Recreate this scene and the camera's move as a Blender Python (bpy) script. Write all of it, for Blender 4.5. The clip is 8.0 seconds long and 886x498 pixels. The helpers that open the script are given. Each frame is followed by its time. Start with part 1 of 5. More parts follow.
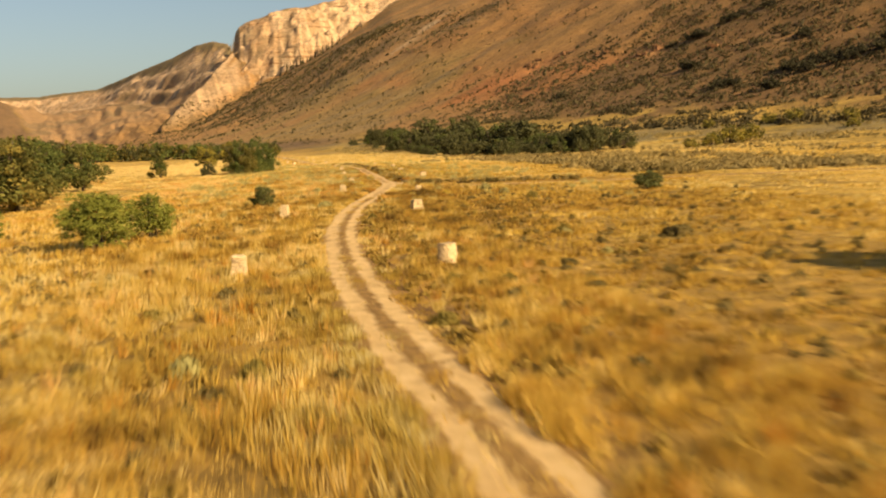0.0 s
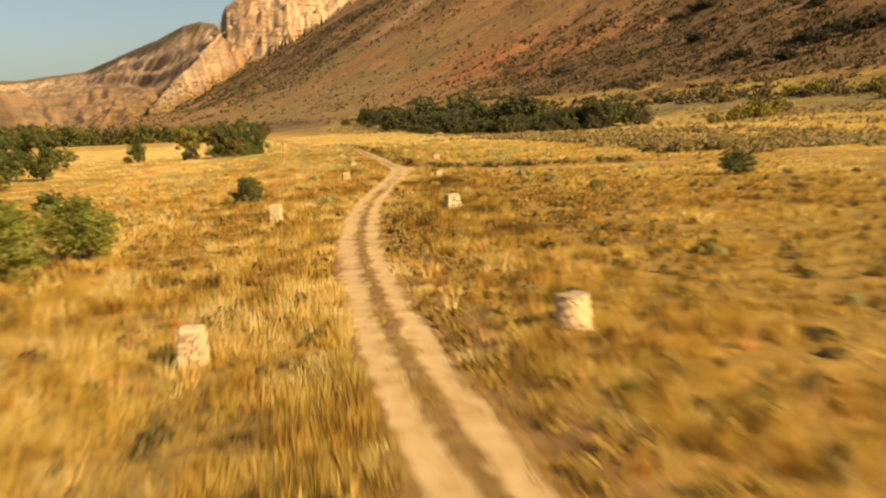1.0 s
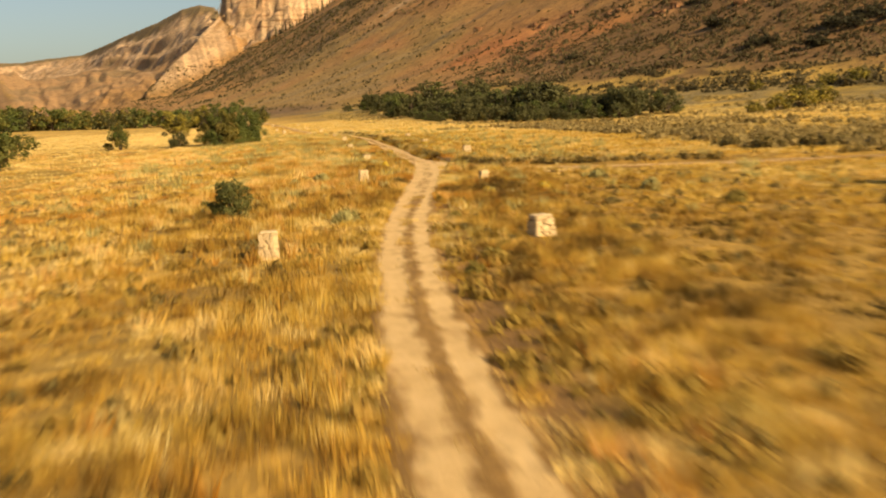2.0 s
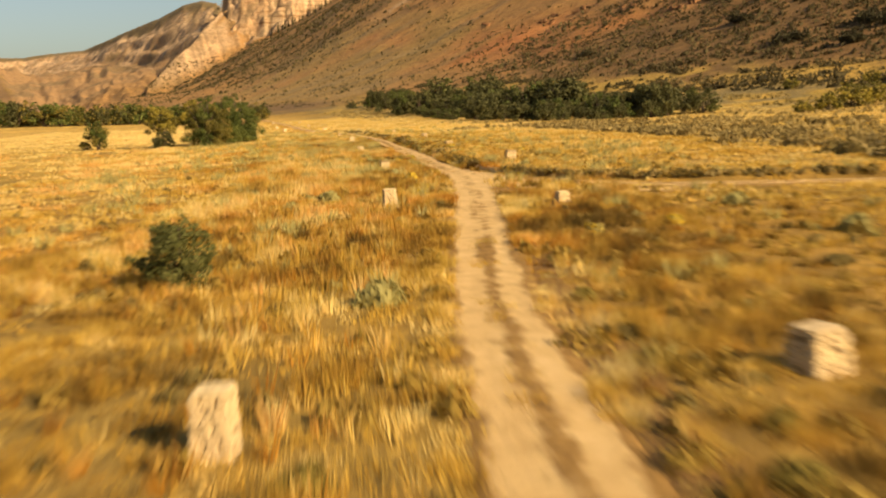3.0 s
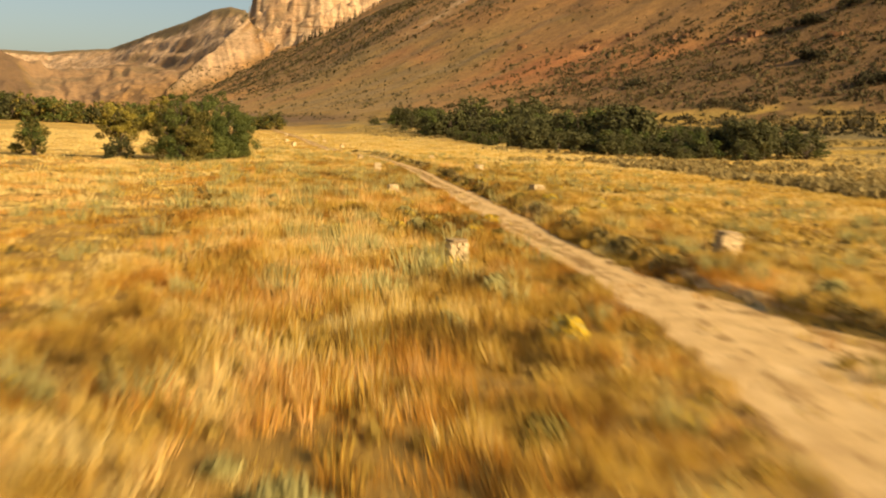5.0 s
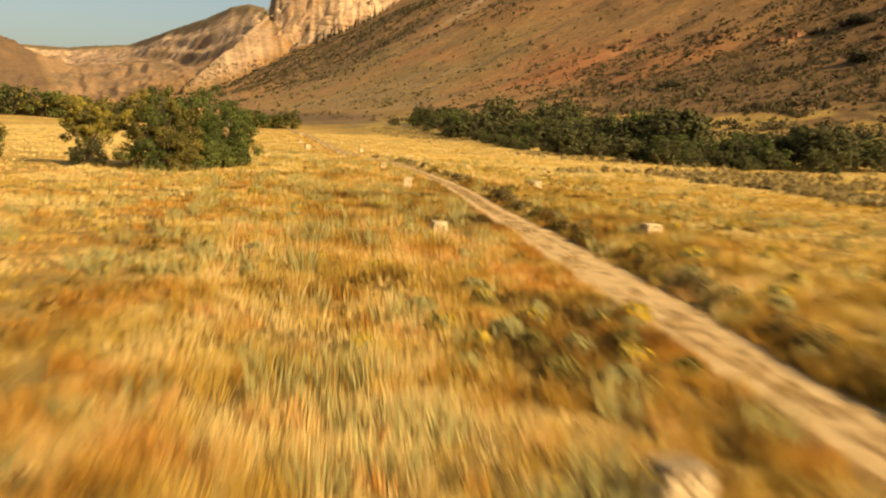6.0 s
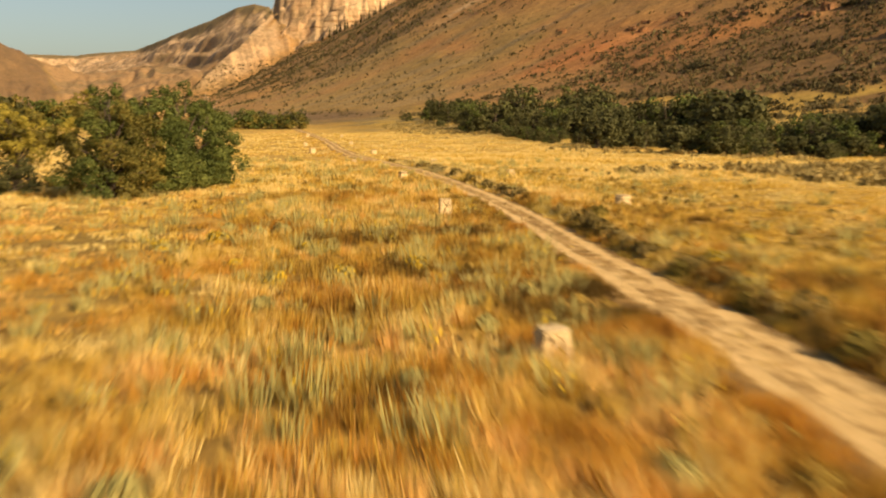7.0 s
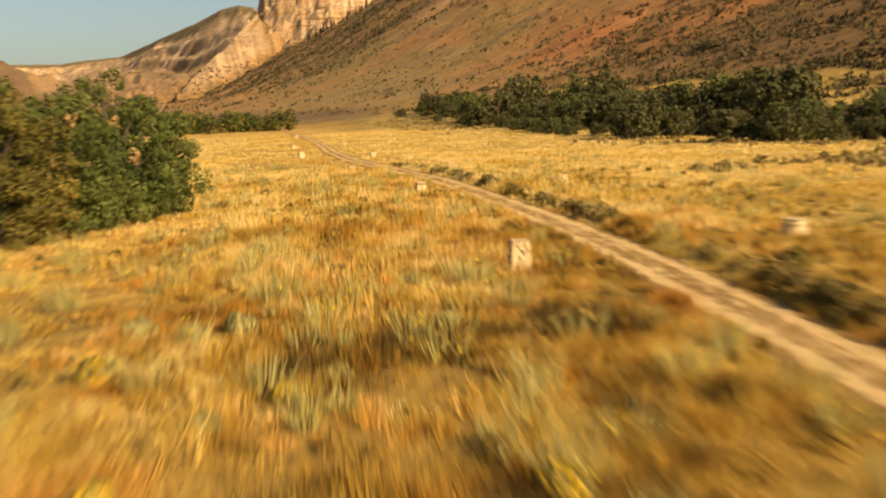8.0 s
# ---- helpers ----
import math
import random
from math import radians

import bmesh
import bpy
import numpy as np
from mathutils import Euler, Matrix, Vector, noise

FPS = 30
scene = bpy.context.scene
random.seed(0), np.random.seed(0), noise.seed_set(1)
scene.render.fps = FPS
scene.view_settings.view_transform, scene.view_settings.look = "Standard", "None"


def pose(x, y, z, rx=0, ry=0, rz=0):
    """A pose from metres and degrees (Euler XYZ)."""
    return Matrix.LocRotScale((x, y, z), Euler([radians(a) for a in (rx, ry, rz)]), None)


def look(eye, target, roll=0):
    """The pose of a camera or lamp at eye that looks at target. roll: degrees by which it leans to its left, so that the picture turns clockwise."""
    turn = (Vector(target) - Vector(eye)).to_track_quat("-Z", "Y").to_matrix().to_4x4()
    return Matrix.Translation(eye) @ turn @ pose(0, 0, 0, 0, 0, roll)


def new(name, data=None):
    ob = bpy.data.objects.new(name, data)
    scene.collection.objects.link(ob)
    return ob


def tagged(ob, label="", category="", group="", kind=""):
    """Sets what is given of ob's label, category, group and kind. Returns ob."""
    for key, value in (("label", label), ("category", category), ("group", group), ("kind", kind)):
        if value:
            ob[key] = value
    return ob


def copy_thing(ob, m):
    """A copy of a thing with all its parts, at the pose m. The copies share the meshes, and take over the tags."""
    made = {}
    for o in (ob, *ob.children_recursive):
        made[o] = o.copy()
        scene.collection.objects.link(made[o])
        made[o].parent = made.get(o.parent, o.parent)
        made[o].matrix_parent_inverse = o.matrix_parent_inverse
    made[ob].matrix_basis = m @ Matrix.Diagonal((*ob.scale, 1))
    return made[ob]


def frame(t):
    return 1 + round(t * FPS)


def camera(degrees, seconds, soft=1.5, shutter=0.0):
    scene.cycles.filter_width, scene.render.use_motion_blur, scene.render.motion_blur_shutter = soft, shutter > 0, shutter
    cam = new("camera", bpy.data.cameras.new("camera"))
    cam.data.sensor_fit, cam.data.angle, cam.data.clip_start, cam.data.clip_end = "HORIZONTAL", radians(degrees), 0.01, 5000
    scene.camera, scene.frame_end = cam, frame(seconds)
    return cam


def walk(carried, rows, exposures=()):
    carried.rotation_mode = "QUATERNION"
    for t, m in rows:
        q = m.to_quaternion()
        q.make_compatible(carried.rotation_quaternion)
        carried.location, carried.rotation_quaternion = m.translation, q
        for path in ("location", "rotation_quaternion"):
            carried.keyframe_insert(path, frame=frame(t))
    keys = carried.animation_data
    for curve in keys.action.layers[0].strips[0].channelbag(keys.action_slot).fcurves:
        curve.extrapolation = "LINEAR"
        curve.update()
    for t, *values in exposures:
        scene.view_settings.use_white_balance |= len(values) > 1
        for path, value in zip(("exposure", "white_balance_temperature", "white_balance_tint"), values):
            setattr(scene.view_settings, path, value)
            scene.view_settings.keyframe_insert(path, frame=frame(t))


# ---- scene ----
cam = camera(48.0, 8.0, soft=2.0, shutter=0.8)
PATH = [
    (0, (0.172, 1.298, 5.685), (0.149, 3.286, 5.469), -2.6),
    (0.5, (-1.519, 11.222, 5.653), (-1.54, 13.209, 5.422), -3.2),
    (1, (-3.322, 22.367, 5.567), (-3.331, 24.35, 5.309), -3.3),
    (1.2, (-3.978, 26.557, 5.498), (-3.979, 28.539, 5.228), -3.1),
    (2.3, (-7.73, 51.434, 5.395), (-7.743, 53.414, 5.112), -2.5),
    (2.5, (-8.296, 55.713, 5.37), (-8.311, 57.693, 5.087), -2.4),
    (3, (-9.767, 67.078, 5.244), (-9.777, 69.057, 4.958), -2.3),
    (3.5, (-11.012, 77.773, 4.98), (-11.021, 79.754, 4.706), -1.7),
    (4, (-12.228, 89.889, 5.007), (-12.242, 91.872, 4.75), -0.8),
    (4.5, (-13.306, 101.17, 4.926), (-13.329, 103.154, 4.679), 0.4),
    (5, (-14.698, 113.248, 4.964), (-14.731, 115.233, 4.722), 1.7),
    (5.2, (-15.214, 117.79, 4.925), (-15.252, 119.776, 4.686), 2.1),
    (6.3, (-18.663, 144.026, 5.544), (-18.74, 146.01, 5.297), 2.2),
    (6.5, (-19.165, 148.922, 5.637), (-19.252, 150.904, 5.384), 1.5),
    (7, (-21.086, 161.502, 5.636), (-21.18, 163.483, 5.379), 0.1),
    (7.5, (-22.893, 172.556, 5.58), (-22.983, 174.536, 5.316), -1.1),
    (8, (-24.956, 184.976, 5.528), (-25.04, 186.956, 5.261), -2.1),
]
walk(cam, [(t, look(eye, target, roll)) for t, eye, target, roll in PATH], exposures=[(0, 0.59, 7050, 10), (8, 0.57, 7150, 10)])

# ---- daylight: one low warm sun behind the right shoulder, clear sky ----
SUN_DIR = Vector((0.70, -0.63, 0.50)).normalized()
world = bpy.data.worlds.new("sky")
scene.world = world
world.use_nodes = True
wn = world.node_tree
sky = wn.nodes.new("ShaderNodeTexSky")
sky.sky_type = "NISHITA"
sky.sun_disc = False
sky.sun_elevation = math.asin(SUN_DIR.z)
sky.sun_rotation = math.atan2(SUN_DIR.x, SUN_DIR.y)
sky.air_density, sky.dust_density, sky.ozone_density = 1.0, 2.0, 1.0
wn.nodes["Background"].inputs[1].default_value = 0.069
wn.links.new(sky.outputs[0], wn.nodes["Background"].inputs[0])
sun = new("sun", bpy.data.lights.new("sun", "SUN"))
sun.data.energy, sun.data.angle, sun.data.color = 5.0, radians(0.55), (1.0, 0.778, 0.52)
sun.matrix_world = look((0, 0, 200), Vector((0, 0, 200)) - SUN_DIR)


# ---- materials ----
def material(name, rough=0.9):
    m = bpy.data.materials.new(name)
    m.use_nodes = True
    b = m.node_tree.nodes["Principled BSDF"]
    b.inputs["Roughness"].default_value = rough
    b.inputs["Specular IOR Level"].default_value = 0.2
    return m, m.node_tree, b


def noise_node(nt, scale, detail=5.0, rough=0.6, coords="Object", stretch=(1, 1, 1)):
    tc = nt.nodes.new("ShaderNodeTexCoord")
    mp = nt.nodes.new("ShaderNodeMapping")
    mp.inputs["Scale"].default_value = stretch
    nt.links.new(tc.outputs[coords], mp.inputs[0])
    n = nt.nodes.new("ShaderNodeTexNoise")
    n.inputs["Scale"].default_value, n.inputs["Detail"].default_value, n.inputs["Roughness"].default_value = scale, detail, rough
    nt.links.new(mp.outputs[0], n.inputs["Vector"])
    return n.outputs["Fac"]


def ramp(nt, fac, stops):
    r = nt.nodes.new("ShaderNodeValToRGB")
    while len(r.color_ramp.elements) < len(stops):
        r.color_ramp.elements.new(0.5)
    for e, (p, c) in zip(r.color_ramp.elements, stops):
        e.position, e.color = p, (*c, 1)
    nt.links.new(fac, r.inputs[0])
    return r.outputs[0]


def mix(nt, kind, fac, a, b):
    n = nt.nodes.new("ShaderNodeMix")
    n.data_type, n.blend_type = "RGBA", kind
    for sock, v in ((n.inputs[0], fac), (n.inputs[6], a), (n.inputs[7], b)):
        if isinstance(v, (int, float)):
            sock.default_value = v
        elif isinstance(v, tuple):
            sock.default_value = (*v, 1)
        else:
            nt.links.new(v, sock)
    return n.outputs[2]


def bump(nt, b, height, strength, distance):
    n = nt.nodes.new("ShaderNodeBump")
    n.inputs["Strength"].default_value, n.inputs["Distance"].default_value = strength, distance
    nt.links.new(height, n.inputs["Height"])
    nt.links.new(n.outputs[0], b.inputs["Normal"])


def terrain_material():
    """Base colours by zone, partly darkened for shade, come with the sheet; grain, patches and relief are added at
    several sizes.
    """
    m, nt, b = material("meadow_and_hills", 0.95)
    at = nt.nodes.new("ShaderNodeVertexColor")
    at.layer_name = "soil"
    rock = nt.nodes.new("ShaderNodeAttribute")
    rock.attribute_name = "rock"
    fine = ramp(nt, noise_node(nt, 0.9, 6, 0.7), [(0.25, (0.55, 0.52, 0.5)), (0.5, (1, 1, 1)), (0.75, (1.35, 1.32, 1.25))])
    wide = ramp(nt, noise_node(nt, 0.035, 5, 0.6), [(0.3, (0.75, 0.78, 0.78)), (0.5, (1, 1, 1)), (0.7, (1.2, 1.15, 1.1))])
    mid = ramp(nt, noise_node(nt, 0.17, 6, 0.65), [(0.3, (0.66, 0.66, 0.66)), (0.5, (1, 1, 1)), (0.7, (1.25, 1.22, 1.18))])
    col = mix(nt, "MULTIPLY", 1.0, mix(nt, "MULTIPLY", 1.0, mix(nt, "MULTIPLY", 1.0, at.outputs[0], fine), wide), mid)
    strata = ramp(nt, noise_node(nt, 0.05, 4, 0.65, stretch=(0.25, 0.25, 3.2)), [(0.34, (0.6, 0.52, 0.44)), (0.42, (1, 1, 1)), (0.58, (1.12, 1.1, 1.08)), (0.66, (0.66, 0.57, 0.5))])
    ledges = ramp(nt, rock.outputs["Fac"], [(0.72, (0, 0, 0)), (0.95, (1, 1, 1))])
    col = mix(nt, "MIX", ledges, col, mix(nt, "MULTIPLY", 1.0, col, strata))
    nt.links.new(col, b.inputs["Base Color"])
    hgt = nt.nodes.new("ShaderNodeMath")
    hgt.operation = "MULTIPLY_ADD"
    crag = nt.nodes.new("ShaderNodeMath")
    crag.operation = "MULTIPLY"
    nt.links.new(noise_node(nt, 0.06, 8, 0.72, stretch=(1, 1, 1.8)), crag.inputs[0])
    nt.links.new(rock.outputs["Fac"], crag.inputs[1])
    nt.links.new(crag.outputs[0], hgt.inputs[0])
    hgt.inputs[1].default_value = 6.0
    nt.links.new(noise_node(nt, 0.5, 7, 0.7), hgt.inputs[2])
    bump(nt, b, hgt.outputs[0], 0.7, 1.2)
    return m


def blade_material(name, stops, patch=0.06, through_light=0.35, tuft=0.0, shade=0.0):
    """Thin leaves and blades: colour by patch and by blade, some light passing through."""
    m, nt, b = material(name, 0.75)
    geo = nt.nodes.new("ShaderNodeNewGeometry")
    add = nt.nodes.new("ShaderNodeMath")
    add.operation = "MULTIPLY_ADD"
    nt.links.new(geo.outputs["Random Per Island"], add.inputs[0])
    add.inputs[1].default_value = 0.42
    n = nt.nodes.new("ShaderNodeMath")
    n.operation = "MULTIPLY_ADD"
    fac = noise_node(nt, patch, 3, 0.6)
    if tuft:
        both = nt.nodes.new("ShaderNodeMath")
        both.operation = "MULTIPLY_ADD"
        nt.links.new(noise_node(nt, tuft, 3, 0.6, stretch=(1, 1, 0)), both.inputs[0])
        both.inputs[1].default_value = 0.75
        half = nt.nodes.new("ShaderNodeMath")
        half.operation = "MULTIPLY"
        half.inputs[1].default_value = 0.45
        nt.links.new(fac, half.inputs[0])
        nt.links.new(half.outputs[0], both.inputs[2])
        fac = both.outputs[0]
        n.inputs[1].default_value = 2.6
        n.inputs[2].default_value = -1.14 + shade
        add.inputs[1].default_value = 0.2
    nt.links.new(fac, n.inputs[0])
    if not tuft:
        n.inputs[1].default_value = 1.5
        n.inputs[2].default_value = -0.46
    nt.links.new(n.outputs[0], add.inputs[2])
    col = ramp(nt, add.outputs[0], stops)
    nt.links.new(col, b.inputs["Base Color"])
    tr = nt.nodes.new("ShaderNodeBsdfTranslucent")
    nt.links.new(col, tr.inputs[0])
    mx = nt.nodes.new("ShaderNodeMixShader")
    mx.inputs[0].default_value = through_light
    nt.links.new(b.outputs[0], mx.inputs[1])
    nt.links.new(tr.outputs[0], mx.inputs[2])
    nt.links.new(mx.outputs[0], nt.nodes["Material Output"].inputs[0])
    return m


def solid_material(name, stops, scale, rough=0.9, relief=0.5, distance=0.03, detail=6.0):
    m, nt, b = material(name, rough)
    info = nt.nodes.new("ShaderNodeObjectInfo")
    tint = ramp(nt, info.outputs["Random"], [(0.0, (0.8, 0.78, 0.74)), (0.5, (1, 1, 1)), (1.0, (1.12, 1.08, 1.0))])
    col = mix(nt, "MULTIPLY", 1.0, ramp(nt, noise_node(nt, scale, detail, 0.65), stops), tint if name != "pale_limestone" else ramp(nt, info.outputs["Random"], [(0.0, (0.5, 0.45, 0.36)), (0.22, (0.95, 0.92, 0.84)), (1.0, (1.15, 1.13, 1.0))]))
    nt.links.new(col, b.inputs["Base Color"])
    bump(nt, b, noise_node(nt, scale * 3, 6, 0.7), relief, distance)
    return m


TERRAIN = terrain_material()


def grass_material():
    """Dry grass: russet and olive through gold to pale straw, by stand (tone), by tuft and by blade."""
    m = blade_material("dry_golden_grass", [(0.0, (0.12, 0.078, 0.018)), (0.14, (0.24, 0.145, 0.028)), (0.28, (0.38, 0.22, 0.038)), (0.44, (0.53, 0.338, 0.055)), (0.66, (0.67, 0.455, 0.088)), (1.0, (0.83, 0.65, 0.25))], 0.08, 0.45, 0.8)
    nt = m.node_tree
    tone = nt.nodes.new("ShaderNodeAttribute")
    tone.attribute_name = "tone"
    ra = next(n for n in nt.nodes if n.bl_idname == "ShaderNodeValToRGB")
    ad = nt.nodes.new("ShaderNodeMath")
    nt.links.new(ra.inputs[0].links[0].from_socket, ad.inputs[0])
    nt.links.new(tone.outputs["Fac"], ad.inputs[1])
    nt.links.new(ad.outputs[0], ra.inputs[0])
    warm = nt.nodes.new("ShaderNodeAttribute")
    warm.attribute_name = "russet"
    green = nt.nodes.new("ShaderNodeAttribute")
    green.attribute_name = "olive"
    ends = [l.to_socket for l in ra.outputs[0].links]
    red = mix(nt, "MIX", warm.outputs["Fac"], ra.outputs[0], mix(nt, "MULTIPLY", 1.0, ra.outputs[0], (0.93, 0.70, 0.56)))
    red = mix(nt, "MIX", green.outputs["Fac"], red, mix(nt, "MULTIPLY", 1.0, red, (0.80, 0.86, 0.95)))
    for e in ends:
        nt.links.new(red, e)
    return m


GRASS = grass_material()
SAGE = blade_material("sage_leaf", [(0.0, (0.22, 0.195, 0.062)), (0.4, (0.39, 0.34, 0.115)), (0.8, (0.50, 0.445, 0.165)), (1.0, (0.58, 0.53, 0.24))], 0.3, 0.28)
DULL_SAGE = blade_material("dusty_sage_leaf", [(0.0, (0.14, 0.10, 0.032)), (0.4, (0.31, 0.23, 0.078)), (0.8, (0.44, 0.335, 0.125)), (1.0, (0.55, 0.42, 0.17))], 0.06, 0.35)
DARK_SAGE = blade_material("dark_weed_leaf", [(0.0, (0.08, 0.06, 0.018)), (0.5, (0.19, 0.142, 0.04)), (1.0, (0.33, 0.235, 0.07))], 0.4, 0.3)
OLIVE_WEED = blade_material("olive_weed_leaf", [(0.0, (0.13, 0.105, 0.022)), (0.5, (0.28, 0.215, 0.045)), (1.0, (0.42, 0.32, 0.085))], 0.4, 0.35)
TUSSOCK = blade_material("brown_tussock", [(0.0, (0.17, 0.105, 0.024)), (0.3, (0.30, 0.195, 0.038)), (0.55, (0.35, 0.245, 0.05)), (0.8, (0.43, 0.26, 0.058)), (1.0, (0.52, 0.35, 0.09))], 0.25, 0.35)
FLOWER = blade_material("yellow_flower", [(0.0, (0.48, 0.31, 0.022)), (1.0, (0.78, 0.54, 0.045))], 0.3, 0.2)
LEAF_DARK = blade_material("dark_willow_leaf", [(0.0, (0.034, 0.034, 0.011)), (0.5, (0.08, 0.079, 0.025)), (1.0, (0.155, 0.142, 0.046))], 0.12, 0.2)
LEAF_GREEN = blade_material("green_leaf", [(0.0, (0.026, 0.036, 0.007)), (0.5, (0.08, 0.10, 0.02)), (1.0, (0.19, 0.20, 0.044))], 0.35, 0.14)
LEAF_BUSH = blade_material("bright_bush_leaf", [(0.0, (0.09, 0.10, 0.016)), (0.5, (0.22, 0.235, 0.035)), (1.0, (0.36, 0.35, 0.07))], 0.5, 0.35)
LEAF_BALL = blade_material("dull_bush_leaf", [(0.0, (0.05, 0.055, 0.014)), (0.5, (0.115, 0.12, 0.032)), (1.0, (0.22, 0.21, 0.06))], 0.5, 0.25)
LEAF_OLIVE = blade_material("olive_autumn_leaf", [(0.0, (0.055, 0.05, 0.01)), (0.45, (0.13, 0.115, 0.024)), (0.75, (0.24, 0.185, 0.036)), (1.0, (0.40, 0.28, 0.055))], 0.3, 0.22)
LEAF_YELLOW = blade_material("yellowing_leaf", [(0.0, (0.14, 0.125, 0.02)), (0.5, (0.30, 0.245, 0.04)), (1.0, (0.50, 0.39, 0.06))], 0.6, 0.3)
LEAF_DEAD = blade_material("withered_leaf", [(0.0, (0.22, 0.14, 0.05)), (0.6, (0.44, 0.29, 0.11)), (1.0, (0.58, 0.42, 0.2))], 0.6, 0.2)
JUNIPER = blade_material("juniper_spray", [(0.0, (0.022, 0.021, 0.009)), (0.5, (0.052, 0.046, 0.019)), (1.0, (0.10, 0.085, 0.034))], 0.2, 0.15)
LEAF_STREAM = blade_material("stream_tree_leaf", [(0.0, (0.045, 0.05, 0.011)), (0.5, (0.115, 0.118, 0.026)), (0.85, (0.20, 0.185, 0.04)), (1.0, (0.30, 0.235, 0.05))], 0.25, 0.25)
SHRUB = blade_material("hill_shrub", [(0.0, (0.045, 0.036, 0.014)), (0.5, (0.10, 0.078, 0.03)), (1.0, (0.21, 0.155, 0.062))], 0.02, 0.2)
BARK = solid_material("grey_bark", [(0.3, (0.05, 0.037, 0.024)), (0.7, (0.14, 0.105, 0.07))], 6.0)
DEADWOOD = solid_material("bleached_wood", [(0.3, (0.30, 0.22, 0.15)), (0.7, (0.52, 0.42, 0.31))], 8.0)


def dirt_material():
    """Pale driven dirt that breaks up into trodden soil towards its edges."""
    m, nt, b = material("pale_dirt", 0.95)
    pale = ramp(nt, noise_node(nt, 1.1, 7, 0.7), [(0.25, (0.45, 0.28, 0.105)), (0.5, (0.65, 0.44, 0.18)), (0.75, (0.76, 0.55, 0.26))])
    soil = ramp(nt, noise_node(nt, 2.5, 6, 0.7), [(0.3, (0.15, 0.08, 0.025)), (0.6, (0.36, 0.21, 0.06))])
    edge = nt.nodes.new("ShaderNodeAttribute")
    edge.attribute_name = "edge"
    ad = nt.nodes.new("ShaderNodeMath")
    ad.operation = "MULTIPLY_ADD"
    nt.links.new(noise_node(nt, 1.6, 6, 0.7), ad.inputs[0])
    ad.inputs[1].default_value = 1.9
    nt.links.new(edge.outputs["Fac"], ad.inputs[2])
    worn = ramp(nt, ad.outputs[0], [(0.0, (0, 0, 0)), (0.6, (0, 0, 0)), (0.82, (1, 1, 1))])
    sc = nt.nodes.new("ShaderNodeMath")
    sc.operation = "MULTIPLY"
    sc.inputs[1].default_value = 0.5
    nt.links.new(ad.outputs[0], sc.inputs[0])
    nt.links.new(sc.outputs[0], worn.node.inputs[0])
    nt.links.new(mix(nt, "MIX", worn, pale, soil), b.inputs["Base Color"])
    bump(nt, b, noise_node(nt, 4, 7, 0.7), 0.8, 0.08)
    return m


DIRT = dirt_material()
STONE = solid_material("pale_limestone", [(0.3, (0.20, 0.135, 0.07)), (0.42, (0.58, 0.44, 0.25)), (0.55, (0.72, 0.57, 0.34)), (0.75, (0.82, 0.68, 0.43))], 5.0, 0.9, 0.7, 0.03)


# ---- the lie of the land ----
NX, NY = 0.877, 0.48          # uphill direction of the long slope; the valley runs across it
ROAD = [(-30, 10.5), (-10, 6.2), (5, 3.35), (17, 1.42), (25, -0.6), (32.4, -2.2), (38.7, -3.5), (50, -5.3), (58, -6.3), (68, -7.5), (78, -8.1), (88, -8.6), (97, -8.7), (106, -8.35), (116, -8.15),
        (125, -8.1), (134, -8.1), (141, -8.5), (150, -9.8), (157, -10.95), (170, -12.65), (180, -14.05), (192, -15.5), (204, -17.1), (216, -18.6), (225, -19.75), (234, -21.35),
        (251, -24.65), (270, -28.7), (291, -34.8), (316, -42.2), (352, -50.3), (380, -55.5), (446, -69), (520, -86), (640, -118)]
ROAD_Y, ROAD_X = np.array(ROAD, float).T
SIDE_X, SIDE_Y = [-8.6, -6.4, -4.6, -1.4, 3.2, 8, 22, 60], [147, 141, 136.6, 131.5, 127.0, 125.4, 124, 118]   # the faint side track


OUTCROPS = [(66, 765, 7), (73, 768, 4), (88, 747, 6), (104, 687, 5), (122, 631, 6), (129, 634, 4), (26, 853, 5), (147, 572, 4)]   # red ledges: place, number of pieces


def road_x(y):
    """The middle of the track, smoothed."""
    return sum(np.interp(np.asarray(y, float) + k, ROAD_Y, ROAD_X) for k in (-6, -3, 0, 3, 6)) / 5


def lattice(ix, iy, seed):
    h = (ix.astype(np.int64) * 374761393 + iy.astype(np.int64) * 668265263 + seed * 974634777) & 0xFFFFFFFF
    h = ((h ^ (h >> 13)) * 1274126177) & 0xFFFFFFFF
    return ((h ^ (h >> 16)) & 0xFFFF) / 65535.0


def wave(x, y, seed=0):
    """Smooth noise from 0 to 1 on the plane."""
    x, y = np.asarray(x, float), np.asarray(y, float)
    ix, iy = np.floor(x), np.floor(y)
    fx, fy = x - ix, y - iy
    fx, fy = fx * fx * (3 - 2 * fx), fy * fy * (3 - 2 * fy)
    a, b, c, d = lattice(ix, iy, seed), lattice(ix + 1, iy, seed), lattice(ix, iy + 1, seed), lattice(ix + 1, iy + 1, seed)
    return (a * (1 - fx) + b * fx) * (1 - fy) + (c * (1 - fx) + d * fx) * fy


def fbm(x, y, seed=0, octaves=4):
    return sum(wave(x * 2 ** k, y * 2 ** k, seed + k) * 0.5 ** k for k in range(octaves)) / sum(0.5 ** k for k in range(octaves))


def smooth(a, b, v):
    t = np.clip((v - a) / (b - a), 0, 1)
    return t * t * (3 - 2 * t)


def along(x, y):
    return -NY * x + NX * y


def uphill(x, y):
    return NX * x + NY * y


